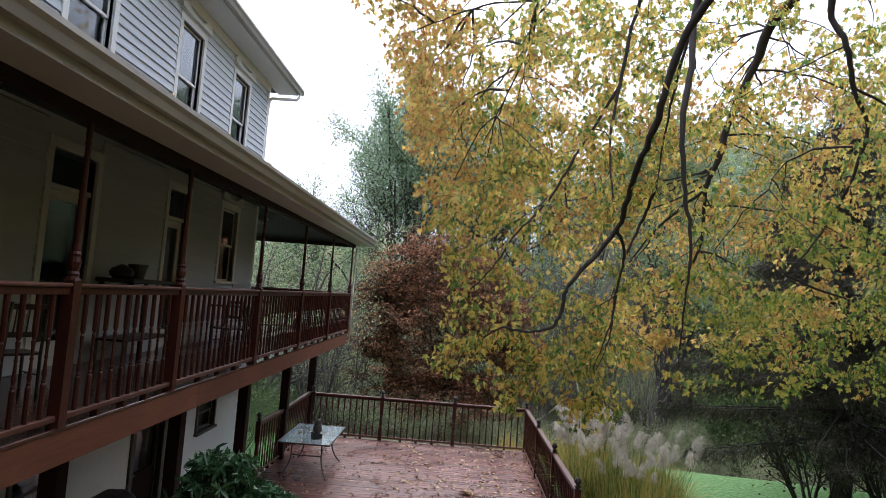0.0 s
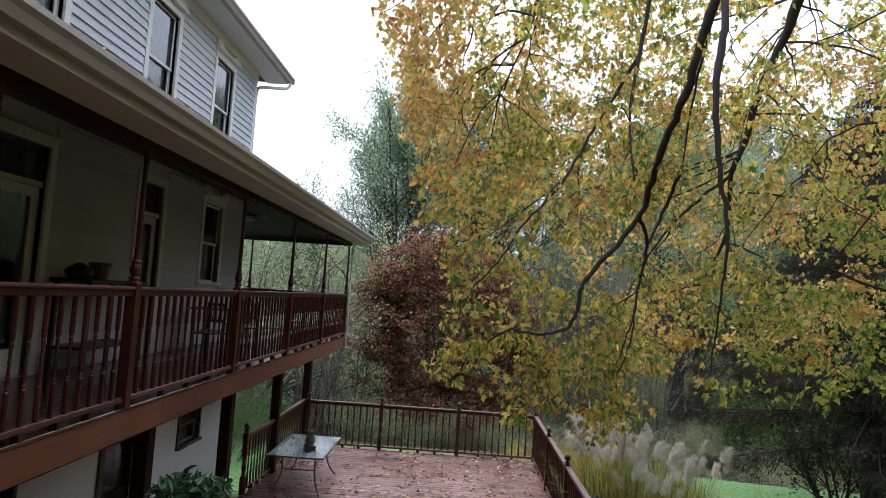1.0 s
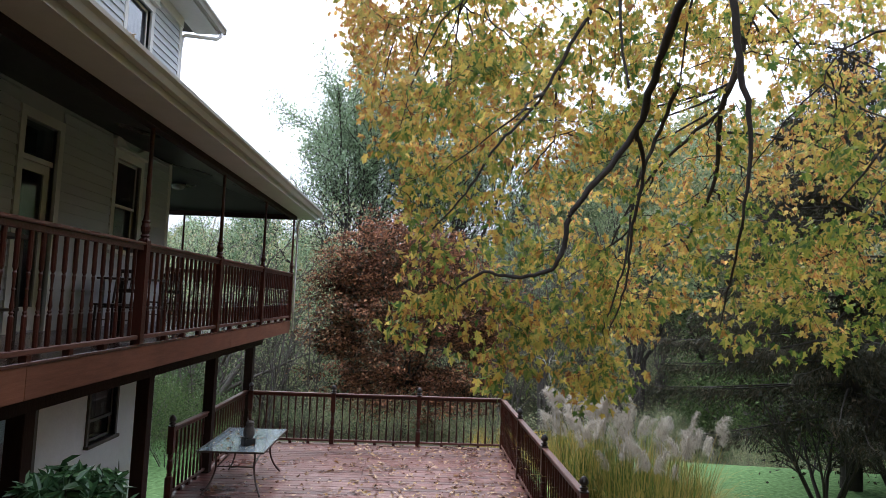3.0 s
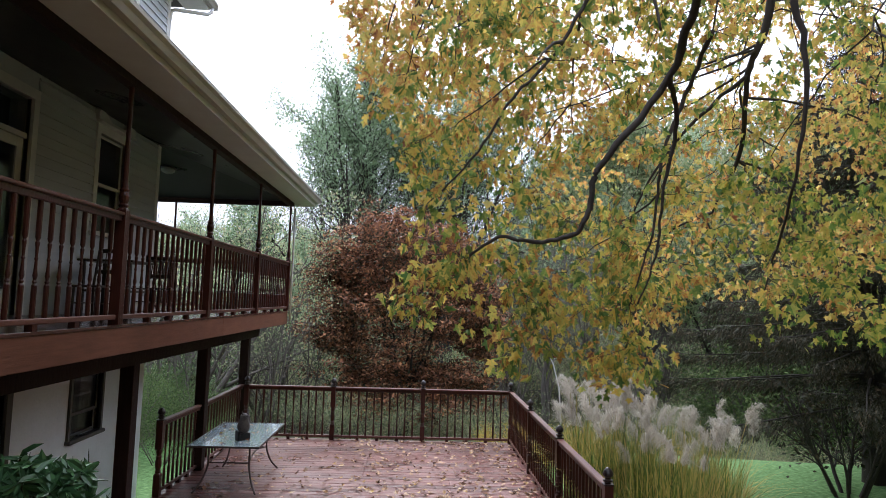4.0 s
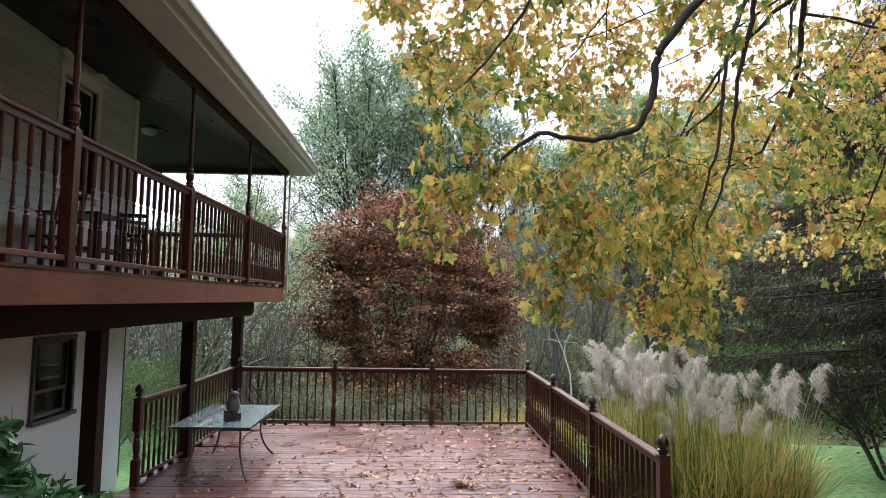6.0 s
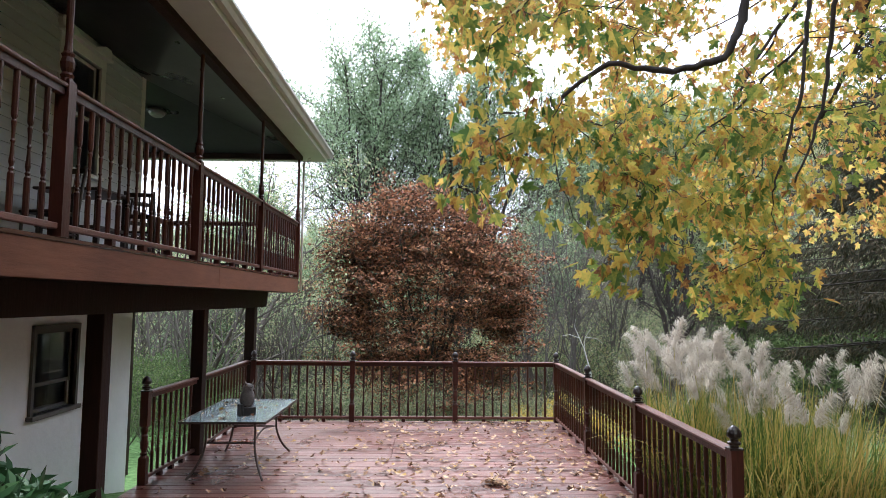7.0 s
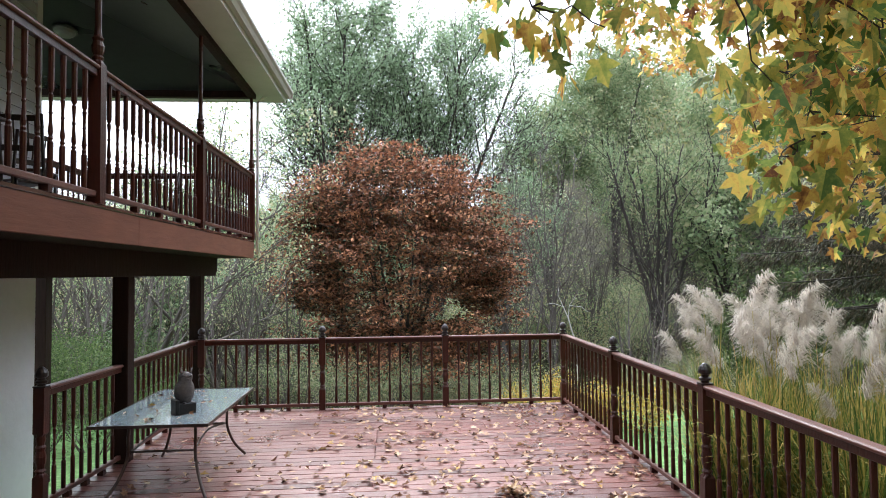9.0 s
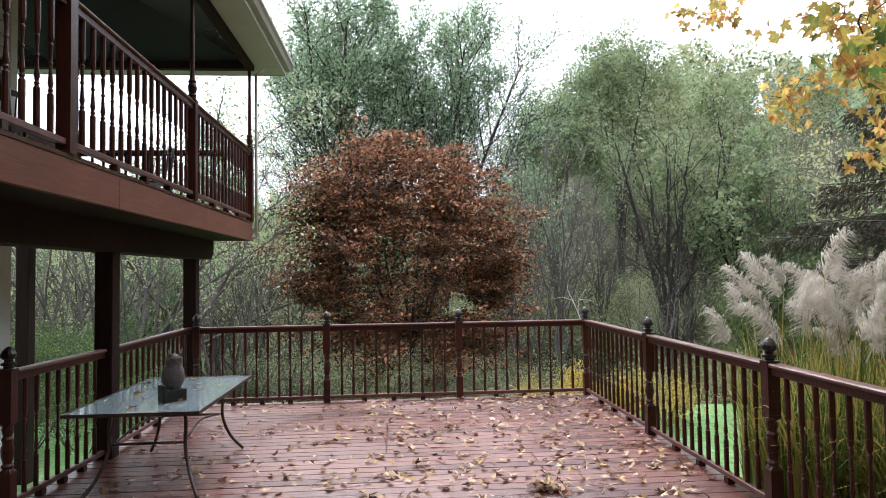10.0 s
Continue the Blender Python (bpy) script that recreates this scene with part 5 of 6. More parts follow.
def grass_clump(label, cx, cy, rx, ry, n_blades, n_plumes, seed, hb, h0, h1):
    r = np.random.default_rng(seed)
    t = thing("plumed_grass", label, "ornamental grass", (cx, cy, ground_z(cx, cy)), "clumps of plumed grass")
    vs, fs = [], []
    for i in range(n_blades):
        a, q = r.uniform(0, 6.28), math.sqrt(r.random())
        b = np.array((rx * q * math.cos(a), ry * q * math.sin(a), 0.0))
        h = r.uniform(0.4, 1.0) * hb
        az = a + r.normal(0, 0.9)
        out = np.array((math.cos(az), math.sin(az), 0))
        side = np.array((-math.sin(az), math.cos(az), 0)) * r.uniform(0.005, 0.012)
        over = r.uniform(0.15, 0.7) if r.random() < 0.45 else r.uniform(0.9, 2.4)
        k, p = len(vs), b
        for s in range(8):
            f = s / 7
            w = side * (1 - 0.9 * f ** 2)
            vs += [p - w, p + w]
            th = over * f ** 1.6
            p = p + (out * math.sin(th) + np.array((0, 0, math.cos(th)))) * h / 7
        fs += [(k + 2 * s, k + 2 * s + 1, k + 2 * s + 3, k + 2 * s + 2) for s in range(7)]
    part("blades", big_mesh("blades", vs, 4, fs, M_BLADE, True), None, t, "green and straw-coloured arching blades")["kind"] = "stuff"
    cs, cf = [], []
    for i in range(n_plumes):
        a, q = r.uniform(0, 6.28), math.sqrt(r.random())
        x, y = rx * q * math.cos(a), ry * q * math.sin(a)
        h = h0 + (h1 - h0) * r.random() ** 0.6
        lx, ly = x * 0.30 + r.normal(0, 0.12), y * 0.24 + r.normal(0, 0.12)
        tube_into(cs, cf, [(x * .8, y * .8, 0), (x * .9 + lx * .3, y * .9 + ly * .3, h * .5), (x + lx, y + ly, h)], [0.006, 0.005, 0.003], 3)
        m = Matrix.Translation((x + lx, y + ly, h - 0.03)) @ Matrix.Rotation(math.atan2(y, x) + r.normal(0, 0.8), 4, "Z") @ Matrix.Scale(r.uniform(0.5, 0.9), 4)
        part("plume", PLUMES[i % 6], None, t, "feathery buff plume", at=m)
    part("canes", big_mesh("canes", [tuple(v) for v in cs], 4, cf, M_BLADE), None, t)["kind"] = "stuff"


grass_clump("tall grass clump with feathery buff plumes beside the railing", 3.68, 11.7, 0.80, 1.3, 5200, 48, 301, 1.95, 1.45, 2.1)
grass_clump("smaller clump of plumed grass leaning over the deck railing", 2.92, 12.45, 0.35, 0.75, 800, 20, 302, 1.8, 1.35, 2.05)


# ---- evergreen shrub under the balcony edge ----
def rhododendron(cx, cy, humps, seed):
    rng = random.Random(seed)
    limbs, P, A = [], [], []
    for hx, hy, hz, hr, n in humps:
        for i in range(n):
            u = Vector((rng.gauss(0, 1), rng.gauss(0, 1), abs(rng.gauss(0, 1)) + 0.1)).normalized()
            e = Vector((hx, hy, hz)) + u * hr * rng.uniform(0.7, 1.0)
            root = Vector((hx * 0.3, hy * 0.3, 0))
            m = root.lerp(e, 0.55) + Vector((0, 0, -0.12))
            limbs.append(([root, m, e], [0.012, 0.009, 0.005], 3))
            k = rng.randint(8, 12)
            for j in range(k):
                az = 2 * math.pi * j / k + rng.uniform(-.2, .2)
                s = u.orthogonal().normalized()
                s.rotate(Matrix.Rotation(az, 3, u))
                P.append(tuple(e + u * rng.uniform(-0.03, 0.02)))
                A.append(tuple(s * 0.9 + u * rng.uniform(-0.1, 0.6) + Vector((0, 0, -0.15))))
    A = np.array(A) * 2.2
    plant("rhododendron", "dark green glossy-leaved evergreen shrub beside the house", "shrub", limbs, M_DARKBARK, on_ground(cx, cy),
          leaves("foliage", P, 0.125, M_RHODO, seed, "oval", 0.3, 0.25, 0.3, A), wood="trunk", crown="foliage")


rhododendron(-2.05, 7.5, [(-0.15, 0.05, 1.62, 0.48, 110), (-0.4, -0.1, 1.3, 0.42, 60), (0.30, -0.02, 1.44, 0.34, 110), (0.1, 0.15, 1.1, 0.5, 90), (0.35, 0.15, 0.95, 0.4, 60), (0.50, 0.02, 1.34, 0.30, 90), (0.30, 0.3, 1.15, 0.34, 70), (0, 0, 0.7, 0.6, 80)], 401)


# ---- yellow maple whose boughs hang over the deck ----
BOUGHS = []


def bough(r0, r1, *pts):
    BOUGHS.append((pts, r0, r1))


bough(0.24, 0.15, (6.9, 3.2, -0.8), (6.8, 3.3, 2.0), (6.5, 3.5, 4.6), (6.1, 3.9, 6.8), (5.7, 4.6, 8.6))
bough(0.12, 0.02, (6.1, 3.9, 6.8), (5.6, 6.5, 8.9), (4.99, 9.5, 8.49), (4.88, 10.2, 7.87), (4.68, 10.5, 7.2), (4.5, 10.65, 6.32), (4.39, 10.8, 5.86), (4.5, 11.2, 5.0), (4.3, 11.6, 4.2))
bough(0.085, 0.012, (6.4, 3.6, 5.4), (4.2, 5.2, 7.9), (3.2, 6.8, 8.0), (2.95, 7.5, 7.48), (2.83, 7.3, 6.56), (2.72, 7.2, 5.87), (2.79, 7.2, 5.1), (2.89, 7.23, 4.47), (2.91, 7.4, 3.81))
bough(0.06, 0.014, (4.2, 5.2, 7.9), (3.2, 5.6, 7.5), (2.55, 6.2, 6.77), (2.38, 6.5, 6.3), (2.29, 6.8, 5.68), (2.25, 7.4, 5.2), (2.25, 8.0, 4.72), (1.80, 8.1, 4.10), (1.68, 8.1, 3.90), (1.63, 8.1, 3.62), (1.51, 8.1, 3.44), (1.22, 8.1, 3.37), (0.93, 8.1, 3.40), (0.7, 8.2, 3.25))
bough(0.05, 0.012, (3.2, 6.8, 8.0), (2.7, 7.8, 8.3), (2.47, 8.3, 7.83), (2.26, 8.3, 6.67), (2.15, 8.2, 5.88), (2.18, 8.0, 5.11))
bough(0.03, 0.008, (2.26, 8.3, 6.67), (1.98, 8.5, 6.1), (1.76, 8.55, 5.71), (1.45, 8.5, 5.1), (1.06, 8.4, 4.64), (0.76, 8.4, 4.15), (0.43, 8.45, 3.77))
bough(0.07, 0.012, (5.7, 4.6, 8.6), (5.0, 7.0, 8.6), (4.81, 8.0, 7.84), (5.0, 8.0, 7.26), (5.25, 8.2, 6.69), (5.53, 8.4, 6.24), (5.4, 8.9, 5.2), (5.0, 9.3, 4.4))
bough(0.03, 0.007, (2.25, 8.0, 4.72), (2.43, 8.3, 4.44), (2.39, 8.46, 3.92), (2.37, 8.6, 3.33), (2.25, 8.7, 2.9))
bough(0.035, 0.01, (2.7, 7.8, 8.3), (1.8, 8.5, 8.6), (1.2, 9.0, 8.09), (1.05, 9.0, 7.24), (0.7, 9.2, 6.4))
bough(0.022, 0.006, (1.2, 9.0, 8.09), (0.4, 8.9, 7.9), (-0.4, 8.8, 7.5), (-0.9, 8.8, 7.2))
bough(0.035, 0.008, (4.39, 10.8, 5.86), (3.7, 11.0, 5.2), (3.1, 11.0, 4.3), (2.9, 11.2, 3.6))
bough(0.03, 0.007, (2.89, 8.6, 5.4), (2.85, 9.0, 5.03), (2.6, 9.0, 4.36), (2.52, 9.0, 3.77), (2.39, 9.0, 3.23), (2.27, 9.0, 2.89))
bough(0.03, 0.008, (2.95, 7.5, 7.48), (2.9, 8.2, 6.4), (2.89, 8.6, 5.4))
bough(0.014, 0.006, (2.91, 7.4, 3.81), (3.1, 8.0, 3.3), (3.3, 8.6, 2.9))


# height of the crown's underside over the plan, shaped to fit the camera's views, in rows across x for each y
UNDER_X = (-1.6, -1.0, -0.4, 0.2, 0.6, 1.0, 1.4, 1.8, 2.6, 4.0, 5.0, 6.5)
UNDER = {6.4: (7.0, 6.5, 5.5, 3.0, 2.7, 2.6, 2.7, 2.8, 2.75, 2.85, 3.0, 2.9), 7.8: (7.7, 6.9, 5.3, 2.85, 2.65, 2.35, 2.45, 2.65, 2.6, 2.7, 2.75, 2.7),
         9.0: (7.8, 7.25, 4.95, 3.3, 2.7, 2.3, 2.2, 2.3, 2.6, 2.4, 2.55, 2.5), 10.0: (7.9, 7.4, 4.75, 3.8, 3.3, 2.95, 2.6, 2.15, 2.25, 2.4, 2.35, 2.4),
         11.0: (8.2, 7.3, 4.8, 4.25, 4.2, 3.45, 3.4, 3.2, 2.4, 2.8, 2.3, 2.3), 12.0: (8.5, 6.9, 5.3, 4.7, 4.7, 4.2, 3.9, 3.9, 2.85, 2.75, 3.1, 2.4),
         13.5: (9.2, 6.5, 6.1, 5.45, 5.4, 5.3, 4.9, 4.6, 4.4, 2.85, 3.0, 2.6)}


CURTAINS = [(0.38, 8.65, 2.6, 0.16), (1.2, 8.95, 2.15, 0.2), (2.15, 9.3, 2.0, 0.22), (2.6, 9.8, 1.95, 0.25), (3.8, 12.2, 2.5, 0.3), (1.6, 9.1, 2.6, 0.22)]


CLEAR = [Vector(c) for c in ((0.2, 4.0, 2.45), (0.0, 5.2, 2.1), (-0.15, 6.3, 2.0), (-0.28, 7.0, 1.9), (-0.38, 7.5, 1.75))]   # points on the camera's path; leaves close to them are dropped to suit its view


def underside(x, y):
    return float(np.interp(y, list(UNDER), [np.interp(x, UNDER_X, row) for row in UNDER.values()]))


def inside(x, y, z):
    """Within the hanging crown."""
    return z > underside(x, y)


def hanging_maple():
    rng = random.Random(11)
    t = thing("maple_tree", "maple with yellow-green and orange leaves hanging over the deck", "tree")
    nodes = []
    for i, (pts, r0, r1) in enumerate(BOUGHS):
        r0, r1 = (r0, r1) if i == 0 else (r0 * 0.8, r1 * 0.8)
        sm = smooth_line(pts)
        n = len(sm) - 1
        sm = [p + Vector((rng.gauss(0, .006), rng.gauss(0, .006), rng.gauss(0, .006))) * (0 < k < n) for k, p in enumerate(sm)]
        rad = [(r0 + (r1 - r0) * k / n) * rng.uniform(0.9, 1.12) for k in range(n + 1)]
        nodes += [tuple(p) for p in sm if p.z > 2.8 and p.y > 6.0]
        part("trunk" if i == 0 else "bough", tube(sm, rad, 10 if i < 3 else 8), M_DARKBARK, t)
    vs, fs = [], []

    def attach(have, goal, r0, r1, sag, sides, steps, above=0.0):
        d = np.linalg.norm(have - np.array(goal), axis=1) + 1.3 * np.maximum(goal.z + above - have[:, 2], 0)
        q = Vector(have[int(np.argmin(d))])
        far = (goal - q).length
        m = q.lerp(goal, 0.5) + Vector((rng.gauss(0, 1), rng.gauss(0, 1), rng.gauss(0, 0.7))) * (0.04 + 0.12 * far) + Vector((0, 0, sag * far))
        line = []
        for k in range(steps + 1):
            f = k / steps
            line.append(q * (1 - f) ** 2 + m * 2 * f * (1 - f) + goal * f * f + Vector((rng.gauss(0, .015), rng.gauss(0, .015), rng.gauss(0, .015))) * (0 < k < steps))
        tube_into(vs, fs, line, [r0 + (r1 - r0) * k / steps for k in range(steps + 1)], sides)
        return line

    def place():
        while True:
            x, y, z = rng.uniform(-1.6, 8.4), rng.uniform(7.2, 8.4) if rng.random() < 0.06 else rng.uniform(8.4, 14.2), rng.random()
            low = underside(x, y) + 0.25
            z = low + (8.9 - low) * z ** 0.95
            spray = noise.noise((x * 0.95, y * 0.95, z * 1.15 + 7.0)) + 0.5 * noise.noise((x * 2.3, y * 2.3, z * 2.6))
            if spray > (-0.08 if z > 4.8 else 0.20 if x < 3.8 else 0.06) and rng.random() < (8.9 - low) / 7.0 * (1.0 if x < 3.2 or z < 4.2 else 0.6) * (1.0 if y > 9.6 or z > 4.6 else 0.5):
                return Vector((x, y, z))
    have = np.array(nodes)
    sub = []
    for i in range(170):
        a = 0.019 if i < 50 else 0.011
        line = attach(have, place(), a, 0.005, rng.uniform(-0.05, 0.22), 6, 8, 0.6)
        sub += [tuple(p) for p in line[1:]]
        if i == 49:
            have = np.concatenate((have, np.array(sub)))
    have = np.concatenate((have, np.array(sub)))
    P, A = [], []
    fill = len(have)
    have = np.concatenate((have, np.full((5500, 3), 99.0)))
    for i in range(2750):
        g = place()
        if i < 14:                            # loose spray on the house side
            while not (8.0 < g.y < 9.8 and g.x < 1.2 and g.z < 4.6):
                g = place()
        elif i < 170:                         # drooping curtains that hang lowest
            cx, cy, cz, cr = CURTAINS[i % len(CURTAINS)]
            up = abs(rng.gauss(0, 0.75))
            g = Vector((cx + rng.gauss(0, cr), cy + rng.gauss(0, cr), cz + 0.12 + up))
        line = attach(have[:fill], g, 0.0045, 0.002, 0.06, 3, 4)
        have[fill:fill + 2] = [tuple(line[2]), tuple(line[4])]
        fill += 2
        d = (line[-1] - line[-3]).normalized()
        for j in range(rng.randint(10, 18)):
            f = rng.random() ** 0.6
            k = min(int(f * 4), 3)
            q = line[k].lerp(line[k + 1], f * 4 - k)
            q = q + Vector((rng.gauss(0, .10), rng.gauss(0, .10), rng.gauss(-0.05, .07)))
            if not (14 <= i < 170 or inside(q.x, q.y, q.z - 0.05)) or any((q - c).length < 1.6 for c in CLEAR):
                continue
            P.append(tuple(q))
            A.append((d.x * .5, d.y * .5, -0.5))
    crown = []                                # unseen rest of the crown beside the lawn, added to block skylight on the porch
    while len(crown) < 14000:
        u = Vector((rng.gauss(0, 1), rng.gauss(0, 1), rng.gauss(0, 1))).normalized() * rng.uniform(0.55, 1.0)
        q = Vector((8.6 + u.x * 4.6, 3.2 + u.y * 6.0, 8.3 + u.z * 5.2))
        if q.x - 0.3 > 0.85 * q.y + 1.2 or q.y < -0.5:
            crown.append(tuple(q))
    while len(crown) < 30000:                 # more unseen crown behind the camera, shading the near end of the house
        u = Vector((rng.gauss(0, 1), rng.gauss(0, 1), rng.gauss(0, 1))).normalized() * rng.uniform(0.5, 1.0)
        q = Vector((5.6 + u.x * 6.0, -3.6 + u.y * 5.6, 8.8 + u.z * 3.2))
        if q.y < -0.1 and noise.noise(q * 0.7) > -0.25:
            crown.append(tuple(q))
    part("upper_foliage", leaves("upper_foliage", crown, 0.30, M_MAPLE, 13, "rhomb", 0.5, 0.4), None, t)["kind"] = "stuff"
    part("twig_work", big_mesh("twig_work", [tuple(v) for v in vs], 4, fs, M_DARKBARK, True), None, t)["kind"] = "stuff"
    far = [q[1] + 0.6 * noise.noise((q[0], q[1], q[2])) > 11.3 or (q[0] + 0.8 * noise.noise((q[2], q[1], q[0])) < 0.35 and q[2] > 4.9) for q in P]
    side = [q[0] + 0.7 * noise.noise((q[1], q[2], q[0])) > 3.3 and q[2] < 5.2 for q in P]      # low leaves towards the lawn are greener and darker
    for name, pick, mat, lab in (("foliage", [i for i in range(len(P)) if not far[i] and not side[i]], M_MAPLE, "yellow and green lobed leaves"),
                                 ("green_foliage", [i for i in range(len(P)) if side[i] and not far[i]], M_GREEN, "olive-green lobed leaves"),
                                 ("golden_foliage", [i for i in range(len(P)) if far[i]], M_GOLD, "golden and orange lobed leaves")):
        part(name, leaves(name, [P[i] for i in pick], 0.080, mat, 12, "maple", 0.2, 0.45, 0.07, np.array([A[i] for i in pick])), None, t, lab)["kind"] = "stuff"


hanging_maple()

# ---- fallen leaves on the deck ----
r = np.random.default_rng(500)
P = []
while len(P) < 1500:
    x, y = r.uniform(DX0 + 0.1, DX1 - 0.12), r.uniform(DY0, DY1 - 0.1)
    w = 0.25 + 0.75 * smooth(-2.6, 0.3, x)
    if r.random() < w:
        P.append((x, y, 0.012 + 0.012 * r.random()))
for i in range(60):
    P.append((0.81 + r.normal(0, 0.07), 12.54 + r.normal(0, 0.06), 0.02 + 0.03 * r.random()))
fallen = part("fallen_leaves", leaves("fallen_leaves", P, 0.063, M_DEAD, 501, "maple", 1.6, 0.0, 0.28), None, None)
tagged(fallen, "curled brown and tan maple leaves scattered over the deck", "leaves", kind="stuff")


# ---- patio table and owl ----
def patio_table():
    x0, x1, y0, y1, z = -2.91, -1.89, 12.47, 14.24, 0.715
    t = thing("patio_table", "glass-topped metal patio table, wet and littered with leaves", "table", ((x0 + x1) / 2, (y0 + y1) / 2, 0))
    hx, hy = (x1 - x0) / 2, (y1 - y0) / 2
    part("glass_top", box(-hx + 0.012, hx - 0.012, -hy + 0.012, hy - 0.012, z - 0.008, z - 0.001, 0.002), M_TABLEGLASS, t, "frosted wet glass top, tinted pale for the sky it mirrors")
    fr = bmesh.new()
    for a in ((-hx, hx, -hy, -hy + 0.011), (-hx, hx, hy - 0.011, hy), (-hx, -hx + 0.011, -hy + 0.0115, hy - 0.0115), (hx - 0.011, hx, -hy + 0.0115, hy - 0.0115)):
        box(*a, z - 0.024, z + 0.003, bm=fr)
    part("rim", fr, M_BRONZE, t)
    lx, ly = hx - 0.23, hy - 0.36
    for sx in (-1, 1):
        for sy in (-1, 1):
            X, Y = sx * lx, sy * ly
            line = smooth_line([(X, Y, z - 0.015), (X + sx * 0.02, Y + sy * 0.02, 0.55), (X + sx * 0.02, Y + sy * 0.03, 0.36), (X + sx * 0.08, Y + sy * 0.10, 0.16), (X + sx * 0.17, Y + sy * 0.21, 0.012)], 4)
            part("leg", tube(line, 0.0145, 8), M_BRONZE, t)
    for a, b in (((-lx, -ly), (lx, -ly)), ((-lx, ly), (lx, ly))):
        part("cross_rail", tube([(*a, 0.40), (*b, 0.40)], 0.011, 8), M_BRONZE, t)
        part("cross_rail", tube([(*a, z - 0.04), (*b, z - 0.04)], 0.011, 8), M_BRONZE, t)
    for sx in (-1, 1):
        part("side_rail", tube(smooth_line([(sx * lx, -ly, 0.40), (sx * lx * 0.9, 0, 0.46), (sx * lx, ly, 0.40)], 5), 0.010, 8), M_BRONZE, t)
        part("side_rail", tube([(sx * lx, -ly, z - 0.04), (sx * lx, ly, z - 0.04)], 0.011, 8), M_BRONZE, t)


patio_table()
rr = np.random.default_rng(510)
tl = [(rr.uniform(-2.8, -2.0), rr.uniform(12.6, 14.1), 0.726 + 0.006 * rr.random()) for i in range(26)]
tagged(part("table_leaves", leaves("table_leaves", tl, 0.052, M_DEAD, 511, "maple", 1.6, 0.0, 0.4), None, None), "wet brown leaves stuck to the glass table top", "leaves", kind="stuff")


def owl(x, y, z, turn):
    """A moulded owl: feathered oval body, broad head with brow and ear tufts, perched on a notched block."""
    bm = bmesh.new()
    box(-.105, .105, -.080, .080, 0.0, .118, 0.008, bm)
    box(-.128, -.088, -.085, .045, 0.0, .165, 0.006, bm)
    rings = [(0.112, .055, .058, .0), (0.140, .080, .076, .0), (0.185, .100, .092, .0), (0.235, .107, .098, .0), (0.285, .101, .092, -.003), (0.325, .084, .079, -.007), (0.348, .072, .070, -.011),
             (0.370, .076, .074, -.018), (0.396, .078, .074, -.022), (0.420, .070, .066, -.022), (0.440, .052, .048, -.020), (0.452, .022, .022, -.018)]
    n, prev = 24, None
    for i, (h, a, b, f) in enumerate(rings):
        ring = []
        for k in range(n):
            t = 2 * math.pi * k / n
            q = 1 + (0.035 * math.sin(8 * t + (i % 2) * math.pi) if 0 < i < 6 else 0)
            if i in (7, 8) and abs(math.sin(t) + 1) < 0.35:      # the face lies flat
                q *= 0.90
            ring.append(bm.verts.new((math.cos(t) * a * q, math.sin(t) * b * q + f, h)))
        if prev:
            for k in range(n):
                bm.faces.new((prev[k], prev[(k + 1) % n], ring[(k + 1) % n], ring[k]))
        else:
            bm.faces.new(ring[::-1])
        prev = ring
    bm.faces.new(prev)
    for sx in (-1, 1):
        for pts in (((sx * .016, -.058, .428), (sx * .064, -.046, .408), (sx * .044, -.008, .430), (sx * .070, -.050, .512)),     # ear tuft
                    ((sx * .006, -.096, .394), (sx * .060, -.082, .416), (sx * .048, -.066, .428), (sx * .030, -.112, .416)),     # brow
                    ((sx * .020, -.105, .130), (sx * .060, -.098, .128), (sx * .040, -.060, .138), (sx * .040, -.112, .118))):    # foot
            e = [bm.verts.new(p) for p in pts]
            for f in ((0, 1, 3), (1, 2, 3), (2, 0, 3), (0, 2, 1)):
                bm.faces.new([e[i] for i in f])
    bk = [bm.verts.new(p) for p in ((-.013, -.094, .390), (.013, -.094, .390), (0, -.092, .356), (0, -.122, .368))]
    for f in ((0, 1, 3), (1, 2, 3), (2, 0, 3)):
        bm.faces.new([bk[i] for i in f])
    bmesh.ops.recalc_face_normals(bm, faces=bm.faces)
    for f in bm.faces:
        c = f.calc_center_median()
        low = c.z < 0.1185 or (c.x < -.086 and c.z < 0.167)
        f.material_index, f.smooth = int(low), not low
    ob = part("owl_decoy", bm, M_OWL, None, at=pose(x, y, z, 0, 0, turn) @ Matrix.Scale(0.86, 4))
    ob.data.materials.append(M_IRON)
    tagged(ob, "grey plastic owl decoy on a dark block on the glass table", "statue")


owl(-2.25, 12.95, 0.7145, 42)


# ---- porch clutter ----
M_CHAIR = shade("dark_chair_varnish", (0.012, 0.008, 0.006), (0.04, 0.022, 0.016), 12, 0.4, 0.1, (2, 2, 0.5))
M_POT = shade("grey_pot", (0.05, 0.05, 0.05), (0.12, 0.12, 0.12), 12, 0.6, 0.2)
M_COVER = shade("black_vinyl_cover", (0.008, 0.008, 0.009), (0.025, 0.025, 0.027), 6, 0.45, 0.6)
# dull grey, so that the bowl stays faint on the ceiling
M_LAMP = shade("grey_lamp_glass", (0.14, 0.14, 0.14), (0.22, 0.22, 0.21), 5, 0.4, 0.0)


